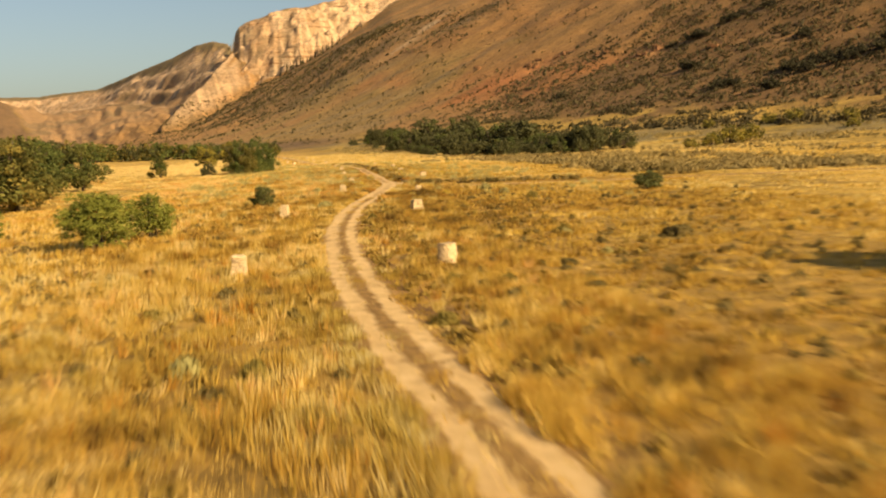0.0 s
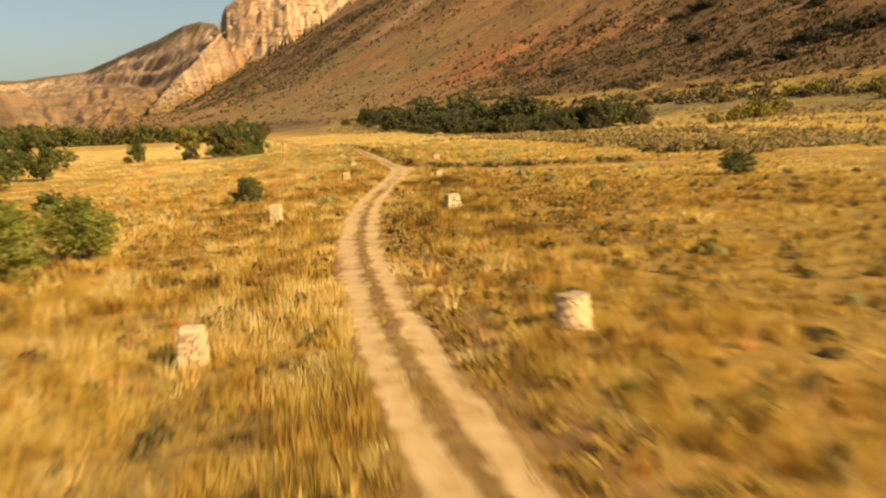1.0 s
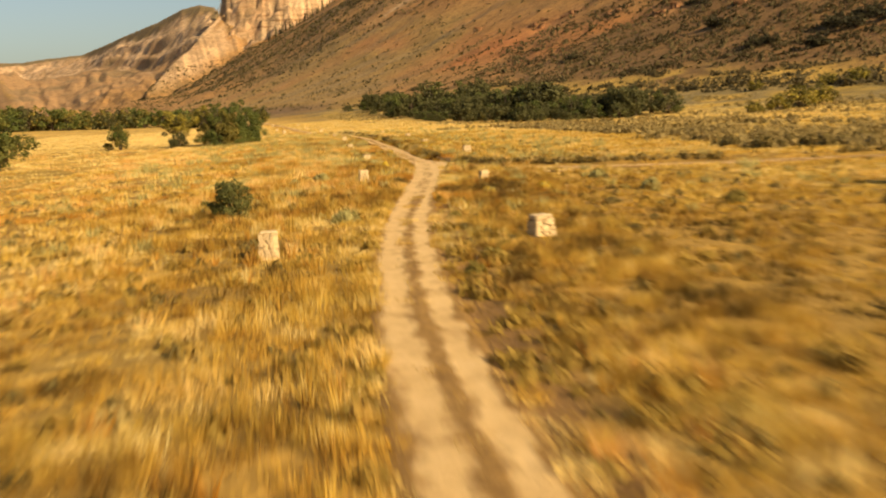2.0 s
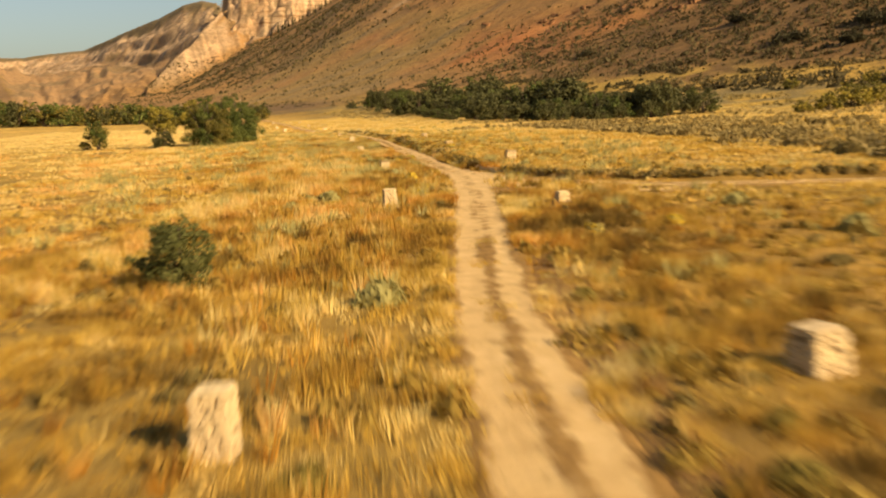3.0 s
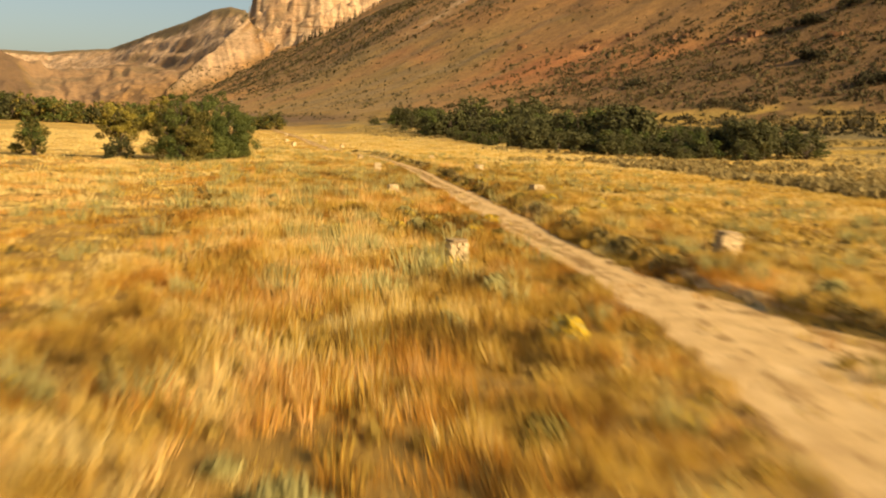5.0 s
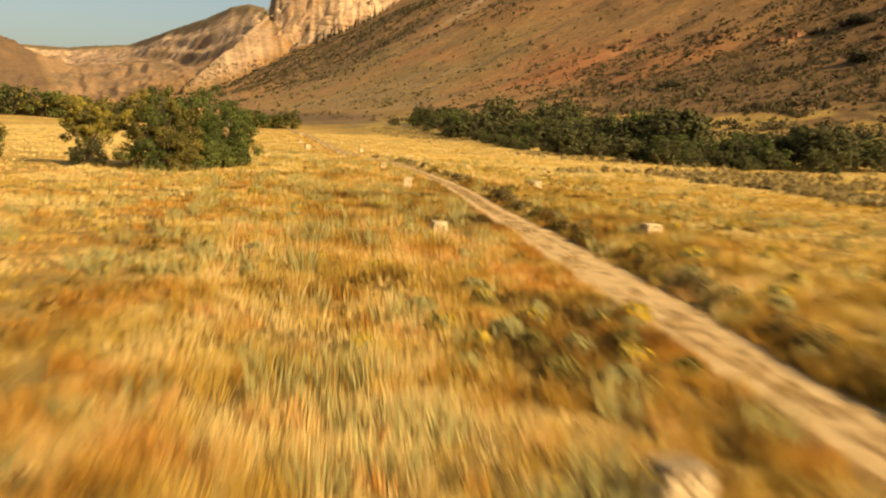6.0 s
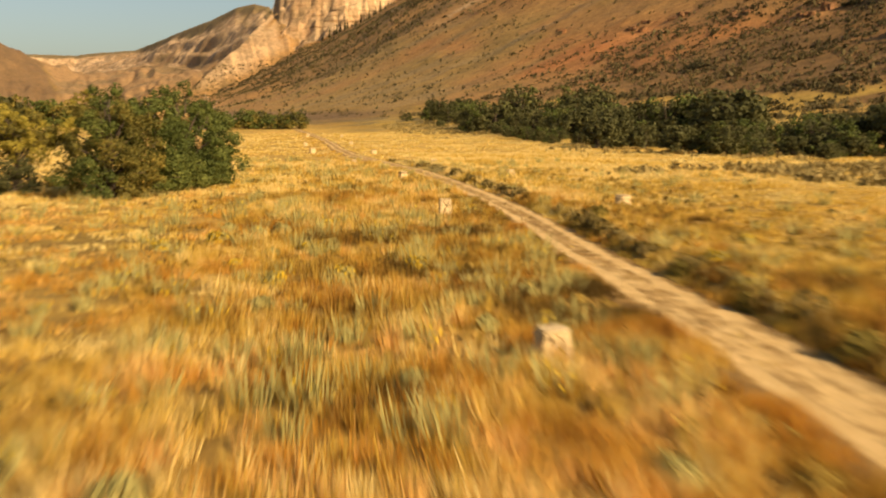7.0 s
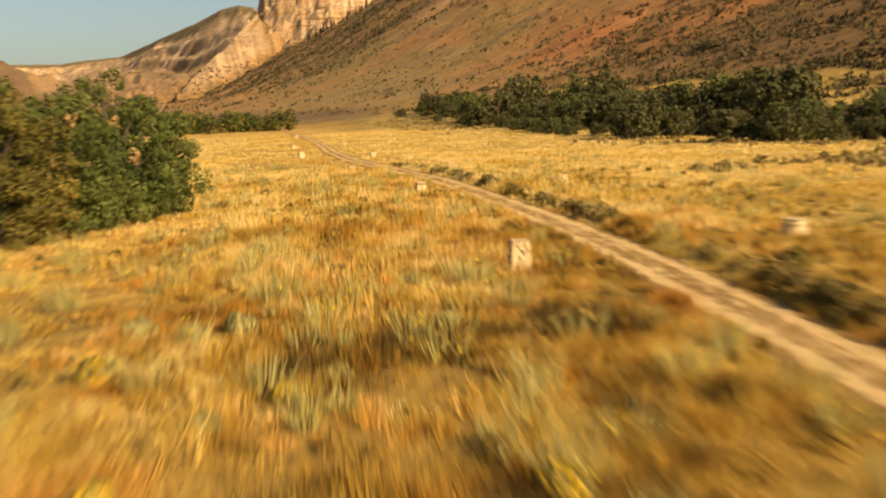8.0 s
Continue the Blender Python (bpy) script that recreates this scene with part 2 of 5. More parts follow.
SLOPE_D = [150, 200, 256, 290, 335, 357, 408, 530, 600, 655, 720, 780, 865, 1000, 1300, 2500]
SLOPE_Z = [0, 0.4, 4.5, 11, 24.5, 32, 55, 123, 159, 183, 205, 228, 268, 335, 430, 480]
# the mountain at the valley's end, by bearing in degrees from the meadow: where its rock begins and how steeply one looks up at it, then the same for its crest
FOOT = {-40: (4000, 0.03), -24: (4100, 0.031), -22.5: (4000, 0.031), -21.2: (3800, 0.036), -19.4: (3400, 0.043), -18.3: (3100, 0.046), -16.8: (2750, 0.045), -15.3: (2350, 0.042), -14.1: (2150, 0.048),
        -13.1: (2020, 0.054), -12.2: (1950, 0.058), -10.5: (1880, 0.0702), -9.5: (1860, 0.0755), -8.6: (1850, 0.0828), -7.3: (1870, 0.0922), -6: (1900, 0.1058), -4.7: (1930, 0.1205), -4: (1950, 0.1279), -2.7: (1980, 0.1436), 4: (2100, 0.1886)}
CREST = {-40: (4700, 0.06), -24: (4700, 0.0585), -22.5: (4650, 0.0582), -21.2: (4600, 0.0612), -19.5: (4400, 0.0637), -18.3: (4000, 0.072), -16.8: (3650, 0.0825), -15.3: (3350, 0.093), -14.1: (3200, 0.1045),
         -13.1: (3100, 0.1083), -12.12: (3000, 0.1055), -12.0: (2150, 0.1148), -11.65: (2110, 0.1237), -11.2: (2090, 0.1285), -10: (2070, 0.1348), -8.9: (2050, 0.1416), -7.5: (2050, 0.1423), -6.7: (2060, 0.1462), -5.9: (2070, 0.1488), -4: (2090, 0.1572), 4: (2300, 0.1991)}
SPUR_A = [-17, -15.6, -14.5, -13.5, -12.8, -12.4, -11.9, -11.2, -10.4]
SPUR_T = [0.02, 0.043, 0.058, 0.073, 0.088, 0.097, 0.104, 0.094, 0.07]


def lean_of(A, R, steep):
    """A coordinate across the scree runs, which slant down to the left as one looks at them."""
    return A - steep / 0.0157 + (R - 2000) * 0.003


def mountain(x, y, base):
    """The far mountain on top of the long slope: a sheer pale front, a lower spur of scree, broken bands of rock and a flat-topped rim."""
    x, y = x + 13, y - 95
    R, A = np.hypot(x, y), np.degrees(np.arctan2(x, y))
    u_, v_ = A * 34, R
    warp = (fbm(u_ / 60, v_ / 60, 45, 3) - 0.5) * 0.5
    A1 = A + warp * smooth(1700, 1950, R)
    rf = np.interp(A1, list(FOOT), [v[0] for v in FOOT.values()])
    zf = rf * np.interp(A1, list(FOOT), [v[1] for v in FOOT.values()]) + 5
    rc = np.interp(A1, list(CREST), [v[0] for v in CREST.values()])
    zc = rc * np.interp(A, list(CREST), [v[1] for v in CREST.values()]) + 5
    front = smooth(-12.14, -11.98, A1)
    rf0 = rf
    rf = rf + ((fbm(u_ / 55, v_ / 300, 41, 3) - 0.5) * 60 + (np.abs(fbm(u_ / 17, v_ / 120, 51, 3) - 0.5)) * 42) * (0.6 + 0.4 * front)
    rise = (R - rf) / (rc - rf)
    # before the rock: the long slope bends to meet its foot
    sn, cs = np.sin(np.radians(A)), np.cos(np.radians(A))
    df = NX * (rf0 * sn - 13) + NY * (rf0 * cs + 95)
    sag = 0.6 * smooth(-19.5, -22.5, A)
    lift = zf - np.interp(df, SLOPE_D, SLOPE_Z) * (1 - sag)
    z = base * (1 - sag * smooth(1300, 2200, R)) + lift * smooth(0.5, 1.0, R / rf0) * (R <= rf0 * 1.5)
    z = z + (np.abs(fbm(u_ / 26, v_ / 220, 65, 3) - 0.5) * 34 - 5 + (fbm(u_ / 60, v_ / 80, 66, 3) - 0.5) * 14) * smooth(1400, 2300, R) * smooth(-11.5, -13.5, A)
    z = np.minimum(z, np.where(R > rf0, zf + (R - rf0) * 0.12, 1e9))
    w = np.clip(rise, 0, 1)
    ledge_ = (fbm(u_ / 90, v_ / 500, 63, 3) - 0.5) * 0.16
    sheer = np.interp(w + ledge_ * np.sin(w * math.pi), [0, 0.2, 0.3, 0.46, 0.52, 0.66, 0.73, 0.86, 0.91, 1], [0, 0.12, 0.33, 0.42, 0.62, 0.7, 0.86, 0.9, 0.975, 1])
    long_ = np.interp(w, [0, 0.3, 0.36, 0.55, 0.62, 0.8, 0.9, 1], [0, 0.24, 0.38, 0.5, 0.66, 0.8, 0.93, 1])
    mesa = np.interp(w, [0, 0.55, 0.62, 0.7, 0.78, 1], [0, 0.42, 0.58, 0.66, 0.86, 1])
    flat_ = 1 - smooth(-20.5, -18.5, A1)
    shape = sheer * front + (1 - front) * (long_ * (1 - flat_) + mesa * flat_)
    top = zf + (zc - zf) * shape
    lean = A - (zf + (zc - zf) * shape) / R / 0.0157
    ribs = np.abs(2 * fbm(lean / 0.75 + 9, v_ / 900, 61, 3) - 1)
    top = top - ribs * 36 * smooth(0.0, 0.2, w) * (1 - smooth(0.75, 0.97, w)) * (1 - front) * (1 - flat_)
    rough_ = (np.abs(fbm(u_ / 22, v_ / 26, 97, 4) - 0.5) * (26 + 16 * front) + np.abs(fbm(u_ / 60, v_ / 60, 98, 2) - 0.5) * (22 + 26 * front) - 9 - 5 * front) * smooth(0.02, 0.15, w) * (1 - smooth(0.86, 0.98, w))
    top = top + rough_ * (0.55 + 0.45 * front) + (fbm(u_ / 16, v_ / 40, 71, 3) - 0.5) * 5 * smooth(0.3, 0.9, w)
    z = np.where(rise > 0, np.maximum(np.where(R > rf0, top, z), z * (R <= rf)), z)
    z = np.where(rise > 1, zc - (R - rc) * 0.06, z)
    # scree apron that runs down from the corner of the sheer front
    sr = 2050 + (fbm(u_ / 40, v_ * 0, 77, 3) - 0.5) * 60
    spur = 97 + 0.5 * (np.minimum(R, sr) - 1830) + (np.abs(fbm(lean_of(A, R, 0.07) / 0.4, v_ / 300, 78, 3) - 0.5) - 0.15) * 15 - np.clip(R - sr, 0, None) * 0.3
    spur = np.minimum(spur, np.minimum(R, sr) * (np.interp(A, SPUR_A, SPUR_T) + (fbm(u_ / 25, v_ * 0, 79, 3) - 0.5) * 0.008) + 5)
    on_spur = (A > -16.5) & (A < -10.4) & (spur > z)
    bare = smooth(0, 30, spur - z)
    z = np.where(on_spur, spur, z)
    # where bare rock shows
    band = fbm(u_ / 70, w * 5.0 + 3, 85, 3)
    shown = front * smooth(0.0, 0.05, w) * (1 - smooth(0.965, 1.0, w + (fbm(u_ / 30, v_ / 30, 86, 2) - 0.5) * 0.1))
    bowl = np.exp(-((A1 + 14.3) / 0.85) ** 2) * smooth(0.5, 0.58, w) * (1 - smooth(0.84, 0.9, w))
    run = fbm(lean / 0.55 + 9, w * 2.2, 64, 4)
    broken = (1 - front) * (1 - flat_) * np.maximum(smooth(0.455, 0.535, 0.35 * band + 0.65 * run + 0.15 * (smooth(0.2, 0.6, w) - 0.55) + 0.05 * smooth(-16, -19, A)) * (1 - smooth(0.8, 0.9, w)), bowl) * smooth(0.05, 0.15, rise)
    rim = flat_ * smooth(-0.05, 0.12, rise) * (1 - smooth(0.78, 0.82, w)) * (0.7 + 0.3 * smooth(0.4, 0.6, band))
    rock = shown + broken + rim
    scree = on_spur * smooth(0.40, 0.52, fbm((A - (spur - 5) / R / 0.0157) / 0.6, (R - sr) / 400, 88, 3) + 0.10 * smooth(-16, -12.5, A)) * 0.75 * bare
    rock = np.maximum(np.where(on_spur, 0, rock), scree) * (R < 5200)
    return z, np.clip(rock, 0, 1)


def land(x, y):
    """Height of the ground, and how much bare cliff there is."""
    x, y = np.asarray(x, float), np.asarray(y, float)
    s, d0 = along(x, y), uphill(x, y)
    d = d0 + (fbm(s / 150, d0 / 400, 21, 3) - 0.5) * 30 * smooth(280, 420, d0)
    base = sum(np.interp(d + k, SLOPE_D, SLOPE_Z) for k in (-14, -7, 0, 7, 14)) / 5
    gully = np.clip(1 - np.abs(2 * fbm(s / 95 + 3, d0 / 420, 11, 3) - 1) * 2, 0, 1)
    base = base - gully * 4.5 * smooth(320, 460, d0) * (1 - 0.6 * smooth(1000, 1250, s)) + (fbm(x / 22, y / 22, 31, 3) - 0.5) * 3.5 * smooth(270, 400, d0)
    z, rock = base.copy(), np.zeros(x.shape)
    far = (np.hypot(x, y) > 900) & (np.degrees(np.arctan2(x, y)) < 4) & (y > 0)
    if far.any():
        zm, rm = mountain(x[far], y[far], base[far])
        f = smooth(4, 0, np.degrees(np.arctan2(x[far], y[far])))
        z[far], rock[far] = base[far] * (1 - f) + zm * f, rm * f
    # gentle rise of the valley floor, and the brown hill that closes it on the other side
    z = z + 4 * smooth(430, 900, y) * (1 - smooth(200, 330, d0))
    z = z + 3.0 * smooth(330, 545, y) * smooth(110, 310, -x) * (1 - smooth(900, 1400, y))
    hx, hy = x + 1555, y - 2650
    z = z + 205 * np.exp(-(hx * hx / 369 ** 2 + hy * hy / 600 ** 2)) * (0.88 + 0.24 * fbm(x / 130, y / 130, 91, 4))
    # a low bank along the far side of both tracks
    edge = np.where((x < -7) | (y > 146), (x - road_x(y) - 0.35 * smooth(158, 170, y) * (1 - smooth(185, 205, y))) * smooth(142, 147, y), (y - np.interp(x, SIDE_X, SIDE_Y)) * 0.9 - 0.1)
    z = z + 0.36 * smooth(1.6, 2.15, edge) * (1 - smooth(5, 13, edge)) * (y > 118) * (1 - smooth(270, 300, y)) * (x < 40)
    # small unevenness near by
    z = z + (fbm(x / 9, y / 9, 101, 2) - 0.5) * 0.16 * smooth(2.5, 7, np.abs(x - road_x(y))) + (fbm(x / 45, y / 45, 111, 2) - 0.5) * 0.3 * smooth(6, 30, np.abs(x - road_x(y)))
    return z, rock


def ground_z(x, y):
    return float(land(np.array([x]), np.array([y]))[0][0])


def soil_and_shade_colour(x, y, z, rock):
    s, d = along(x, y), uphill(x, y)
    n1, n2, n3 = fbm(x / 60, y / 60, 201, 4), fbm(s / 40, d / 160, 211, 4), fbm(x / 14, y / 14, 221, 3)

    def lay(base, colour, amount):
        return base * (1 - amount[:, None]) + np.array(colour) * amount[:, None]

    c = np.tile(np.array([0.46, 0.30, 0.06]), (len(x), 1))
    # ground near the track painted darker, as shade in the gaps between tufts
    c = lay(c, (0.36, 0.215, 0.045), 1 - smooth(22, 45, np.abs(x - road_x(y))))
    c = lay(c, (0.33, 0.215, 0.05), smooth(0.5, 0.75, n3))
    c = lay(c, (0.57, 0.375, 0.085), smooth(0.4, 0.65, n1) * (0.2 + 0.8 * smooth(28, 60, np.abs(x - road_x(y)))))
    c = lay(c, (0.24, 0.13, 0.045), smooth(0.9, 1.3, x - road_x(y)) * (1 - smooth(2.0, 3.4, x - road_x(y))) * smooth(12, 25, y) * (1 - smooth(98, 110, y)) * 0.85)
    c = lay(c, (0.58, 0.375, 0.09), smooth(200, 280, y) * (1 - smooth(190, 225, d)) * 0.8)
    c = lay(c, (0.21, 0.17, 0.075), smooth(195, 225, d + (n1 - 0.5) * 60) * (1 - smooth(255, 275, d + (n1 - 0.5) * 40)) * smooth(0.3, 0.6, n3) * 0.8)
    hill = smooth(272, 300, d + (n1 - 0.5) * 50)
    n4 = fbm(s / 70, d / 45, 241, 4)
    streak = fbm((s + d * 0.5) / 16, d / 110, 231, 3)

    def spot(cs, cd, ws, wd, turn=0.0):
        return np.exp(-((s - cs - turn * (d - cd)) / ws) ** 2 - ((d - cd) / wd) ** 2)

    c = lay(c, (0.36, 0.20, 0.068), hill)
    olive = smooth(600, 760, s + (n4 - 0.5) * 240) * (1 - smooth(1180, 1320, s)) * (1 - smooth(455, 500, d + (n4 - 0.5) * 60))
    c = lay(c, (0.30, 0.215, 0.068), hill * olive * 0.55 * smooth(0.3, 0.55, n4))
    c = lay(c, (0.37, 0.19, 0.062), hill * smooth(455, 500, d) * smooth(500, 640, s) * smooth(0.45, 0.62, n4) * 0.7)
    c = lay(c, (0.44, 0.32, 0.15), hill * olive * smooth(0.56, 0.7, streak) * 0.4)
    c = lay(c, (0.43, 0.19, 0.066), np.clip(spot(935, 432, 75, 17) + 0.8 * spot(870, 418, 40, 10), 0, 1) * smooth(0.3, 0.6, n2) * 0.75)
    red = spot(660, 385, 45, 34) + 0.9 * spot(575, 372, 60, 34, 0.8) + 0.7 * spot(520, 405, 70, 16) + 0.5 * spot(720, 410, 40, 18)
    c = lay(c, (0.44, 0.17, 0.055), np.clip(red, 0, 1) * smooth(0.34, 0.56, n2) * 0.85)
    c = lay(c, (0.16, 0.118, 0.05), hill * smooth(1080, 1200, s + (n1 - 0.5) * 160) * (1 - smooth(1900, 2200, s)) * smooth(385, 420, d + (n4 - 0.5) * 60) * smooth(0.38, 0.55, n2) * 0.5)
    # dark growth below the rock and along two hollows of the upper slope
    hollow = spot(1320, 608, 130, 24) + 0.8 * spot(975, 545, 60, 16, 0.6) + 0.7 * spot(960, 585, 50, 15)
    c = lay(c, (0.15, 0.112, 0.048), np.clip(hollow, 0, 1) * smooth(0.34, 0.5, n2) * 0.9)
    c = lay(c, (0.56, 0.41, 0.23), np.clip(spot(1110, 592, 16, 34, 0.5) + 0.7 * spot(1060, 520, 14, 30, 0.4), 0, 1) * smooth(0.42, 0.55, n3) * 0.85)
    bare = sum(np.exp(-((x - ox + 3) ** 2 + (y - oy + 3) ** 2) / 11.0 ** 2) for ox, oy, _ in OUTCROPS)
    c = lay(c, (0.48, 0.215, 0.075), np.clip(bare, 0, 1) * smooth(0.3, 0.5, n3) * 0.85)
    gold = np.exp(-((d - 297 - (n1 - 0.5) * 30) / 13) ** 2) * smooth(180, 260, s) * (1 - smooth(480, 620, s)) * smooth(0.36, 0.56, n3)
    c = lay(c, (0.48, 0.31, 0.07), np.clip(gold * 1.2, 0, 1))
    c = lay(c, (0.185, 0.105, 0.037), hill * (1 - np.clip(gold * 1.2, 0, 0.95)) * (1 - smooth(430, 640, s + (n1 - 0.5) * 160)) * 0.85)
    c = lay(c, (0.50, 0.27, 0.10), np.clip(spot(486, 408, 12, 9) + 0.75 * spot(370, 405, 30, 9), 0, 1) * smooth(0.3, 0.5, n3))
    c = lay(c, (0.13, 0.09, 0.04), hill * smooth(0.56, 0.68, streak) * 0.3 * (1 - rock))
    # the far mountain: brown grassy benches, pale rock, dark cap
    R = np.hypot(x + 13, y - 95)
    afar = smooth(2000, 2500, R) * (1 - rock) * hill
    c = lay(c, (0.33, 0.205, 0.095), afar * 0.9)
    c = lay(c, (0.20, 0.145, 0.07), afar * smooth(0.5, 0.6, fbm(x / 70, y / 70, 261, 5)) * 0.6)
    c = lay(c, (0.57, 0.395, 0.22), rock)
    c = lay(c, (0.40, 0.255, 0.125), rock * smooth(0.48, 0.62, fbm(x / 38, y / 38, 251, 4)) * 0.75)
    c = lay(c, (0.24, 0.165, 0.085), rock * smooth(0.56, 0.64, fbm(x / 14, y / 14, 255, 3)) * 0.7)
    cap = smooth(1900, 2050, R) * (1 - rock) * smooth(215, 250, z) * (x < 0)
    c = lay(c, (0.19, 0.14, 0.062), cap * 0.9)
    left = np.clip(smooth(5, 14, z) * (1 - smooth(230, 280, d)) + smooth(620, 760, y) * (1 - smooth(272, 300, d)), 0, 1)
    return lay(c, (0.19, 0.118, 0.055), left)


def sheet(name, verts, faces, mat, smooth_faces=True):
    me = bpy.data.meshes.new(name)
    verts, faces = np.asarray(verts, np.float32), np.asarray(faces, np.int32)
    k = faces.shape[1]
    me.vertices.add(len(verts))
    me.vertices.foreach_set("co", verts.ravel())
    me.loops.add(faces.size)
    me.loops.foreach_set("vertex_index", faces.ravel())
    me.polygons.add(len(faces))
    me.polygons.foreach_set("loop_start", np.arange(0, faces.size, k, dtype=np.int32))
    me.polygons.foreach_set("use_smooth", np.full(len(faces), smooth_faces))
    me.update(calc_edges=True)
    me.materials.append(mat)
    return me


def grid_faces(rows, cols, wrap=False):
    i = np.arange(rows - 1)[:, None] * cols
    j = np.arange(cols if wrap else cols - 1)[None]
    j2 = (j + 1) % cols
    return np.stack([i + j, i + j2, i + cols + j2, i + cols + j], -1).reshape(-1, 4)


def build_ground():
    fine = np.concatenate([np.arange(-34, -26, 0.3), np.arange(-26, -3, 0.085), np.arange(-3, 36, 0.24)])
    coarse = np.concatenate([np.arange(-180, -34, 5.0), np.arange(36, 180, 5.0)])
    th = np.radians(np.sort(np.concatenate([fine, coarse])))
    r = np.concatenate([np.geomspace(1.5, 60, 70)[:-1], np.arange(60, 140, 4.0), np.arange(140, 180, 1.3), np.arange(180, 300, 4.0), np.arange(300, 1000, 5.0), np.arange(1000, 1950, 9.5), np.arange(1950, 2330, 3.2), np.geomspace(2330, 4950, 150), np.geomspace(5000, 8000, 12)])
    R, T = np.meshgrid(r, th, indexing="ij")
    x, y = (R * np.sin(T)).ravel(), (R * np.cos(T) - 22).ravel()
    x, y = np.append(x, 0.0), np.append(y, -22.0)
    z, rock = land(x, y)
    f = grid_faces(len(r), len(th), True)[:, ::-1]
    verts = np.stack([x, y, z], 1)
    me = sheet("ground", verts, f, TERRAIN)
    # close the small ring under the start
    bm = bmesh.new()
    bm.from_mesh(me)
    bm.verts.ensure_lookup_table()
    hub = bm.verts[len(x) - 1]
    for j in range(len(th)):
        bm.faces.new((hub, bm.verts[(j + 1) % len(th)], bm.verts[j])).smooth = True
    bm.to_mesh(me)
    bm.free()
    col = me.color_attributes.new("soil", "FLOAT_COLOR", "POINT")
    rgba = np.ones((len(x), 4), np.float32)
    rgba[:, :3] = soil_and_shade_colour(x, y, z, rock)
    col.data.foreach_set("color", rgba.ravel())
    at = me.attributes.new("rock", "FLOAT", "POINT")
    at.data.foreach_set("value", rock.astype(np.float32))
    return tagged(new("ground", me), "golden dry valley meadow rising to brown hillside and pale cliffs", "ground", kind="structure")


build_ground()


# ---- the track ----
def track_sheet(name, x, y, low, high, wear, across, mat, sink=0.0):
    """A strip along a line on the ground; wear(off, n) says how far each spot is from driven bare dirt."""
    dx, dy = np.gradient(x), np.gradient(y)
    ln = np.hypot(dx, dy)
    off = low[:, None] + (high - low)[:, None] * np.linspace(0, 1, across)[None]
    X, Y = x[:, None] + (dy / ln)[:, None] * off, y[:, None] - (dx / ln)[:, None] * off
    w = wear(off, np.broadcast_to(y[:, None], off.shape), X, Y, high[:, None] - off, off - low[:, None])
    rim = 0.11 * (np.abs(np.linspace(-1, 1, across)) ** 7)[None]
    Z = land(X.ravel(), Y.ravel())[0].reshape(X.shape) + 0.055 + 0.02 * np.clip(w, 0, 1) + (fbm(X * 2, Y * 2, 301, 2) - 0.5) * 0.035 - rim - sink
    me = sheet(name, np.stack([X, Y, Z], -1).reshape(-1, 3), grid_faces(len(x), across), mat)
    me.attributes.new("edge", "FLOAT", "POINT").data.foreach_set("value", w.ravel().astype(np.float32))
    return me


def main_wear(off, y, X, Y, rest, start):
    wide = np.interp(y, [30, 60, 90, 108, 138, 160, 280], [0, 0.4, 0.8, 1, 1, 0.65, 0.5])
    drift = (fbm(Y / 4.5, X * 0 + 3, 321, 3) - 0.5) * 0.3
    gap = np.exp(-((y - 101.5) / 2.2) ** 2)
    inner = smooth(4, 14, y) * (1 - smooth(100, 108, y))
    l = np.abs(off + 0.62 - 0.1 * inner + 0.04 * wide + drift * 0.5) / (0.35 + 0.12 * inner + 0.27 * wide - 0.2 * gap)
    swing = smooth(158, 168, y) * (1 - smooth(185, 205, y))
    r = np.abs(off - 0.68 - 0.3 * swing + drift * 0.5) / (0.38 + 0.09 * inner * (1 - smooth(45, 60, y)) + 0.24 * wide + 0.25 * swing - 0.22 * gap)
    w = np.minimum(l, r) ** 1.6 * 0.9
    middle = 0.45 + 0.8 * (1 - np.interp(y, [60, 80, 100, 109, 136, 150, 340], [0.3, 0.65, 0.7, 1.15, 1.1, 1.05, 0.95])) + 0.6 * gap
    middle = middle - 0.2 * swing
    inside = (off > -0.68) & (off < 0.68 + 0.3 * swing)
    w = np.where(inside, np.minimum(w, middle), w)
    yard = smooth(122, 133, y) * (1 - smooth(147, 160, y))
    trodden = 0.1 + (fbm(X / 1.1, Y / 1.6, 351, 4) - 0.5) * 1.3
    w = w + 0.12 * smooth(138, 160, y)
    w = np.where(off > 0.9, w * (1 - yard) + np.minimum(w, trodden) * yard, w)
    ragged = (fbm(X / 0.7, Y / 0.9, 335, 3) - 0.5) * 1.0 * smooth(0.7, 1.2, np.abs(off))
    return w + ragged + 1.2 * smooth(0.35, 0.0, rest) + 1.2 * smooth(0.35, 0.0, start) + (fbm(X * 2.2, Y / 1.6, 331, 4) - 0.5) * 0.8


def side_wear(off, y, X, Y, rest, start):
    w = np.minimum(np.abs(off + 0.7), np.abs(off - 0.7)) / 0.4
    w = np.minimum(w ** 1.5 * 0.8, 0.7) - 0.05 + 0.3 * smooth(6, 30, X) + (fbm(X / 1.6, Y * 2.2, 341, 4) - 0.5) * 0.9
    apron = 0.18 + (fbm(X / 1.3, Y / 0.9, 345, 4) - 0.5) * 1.5 + 0.3 * smooth(-6, 1, X)
    w = np.where(off > 1.1, apron, w)
    return w + 1.0 * smooth(0.8, 0.1, rest) + 1.0 * smooth(-1.3, -1.8, off)


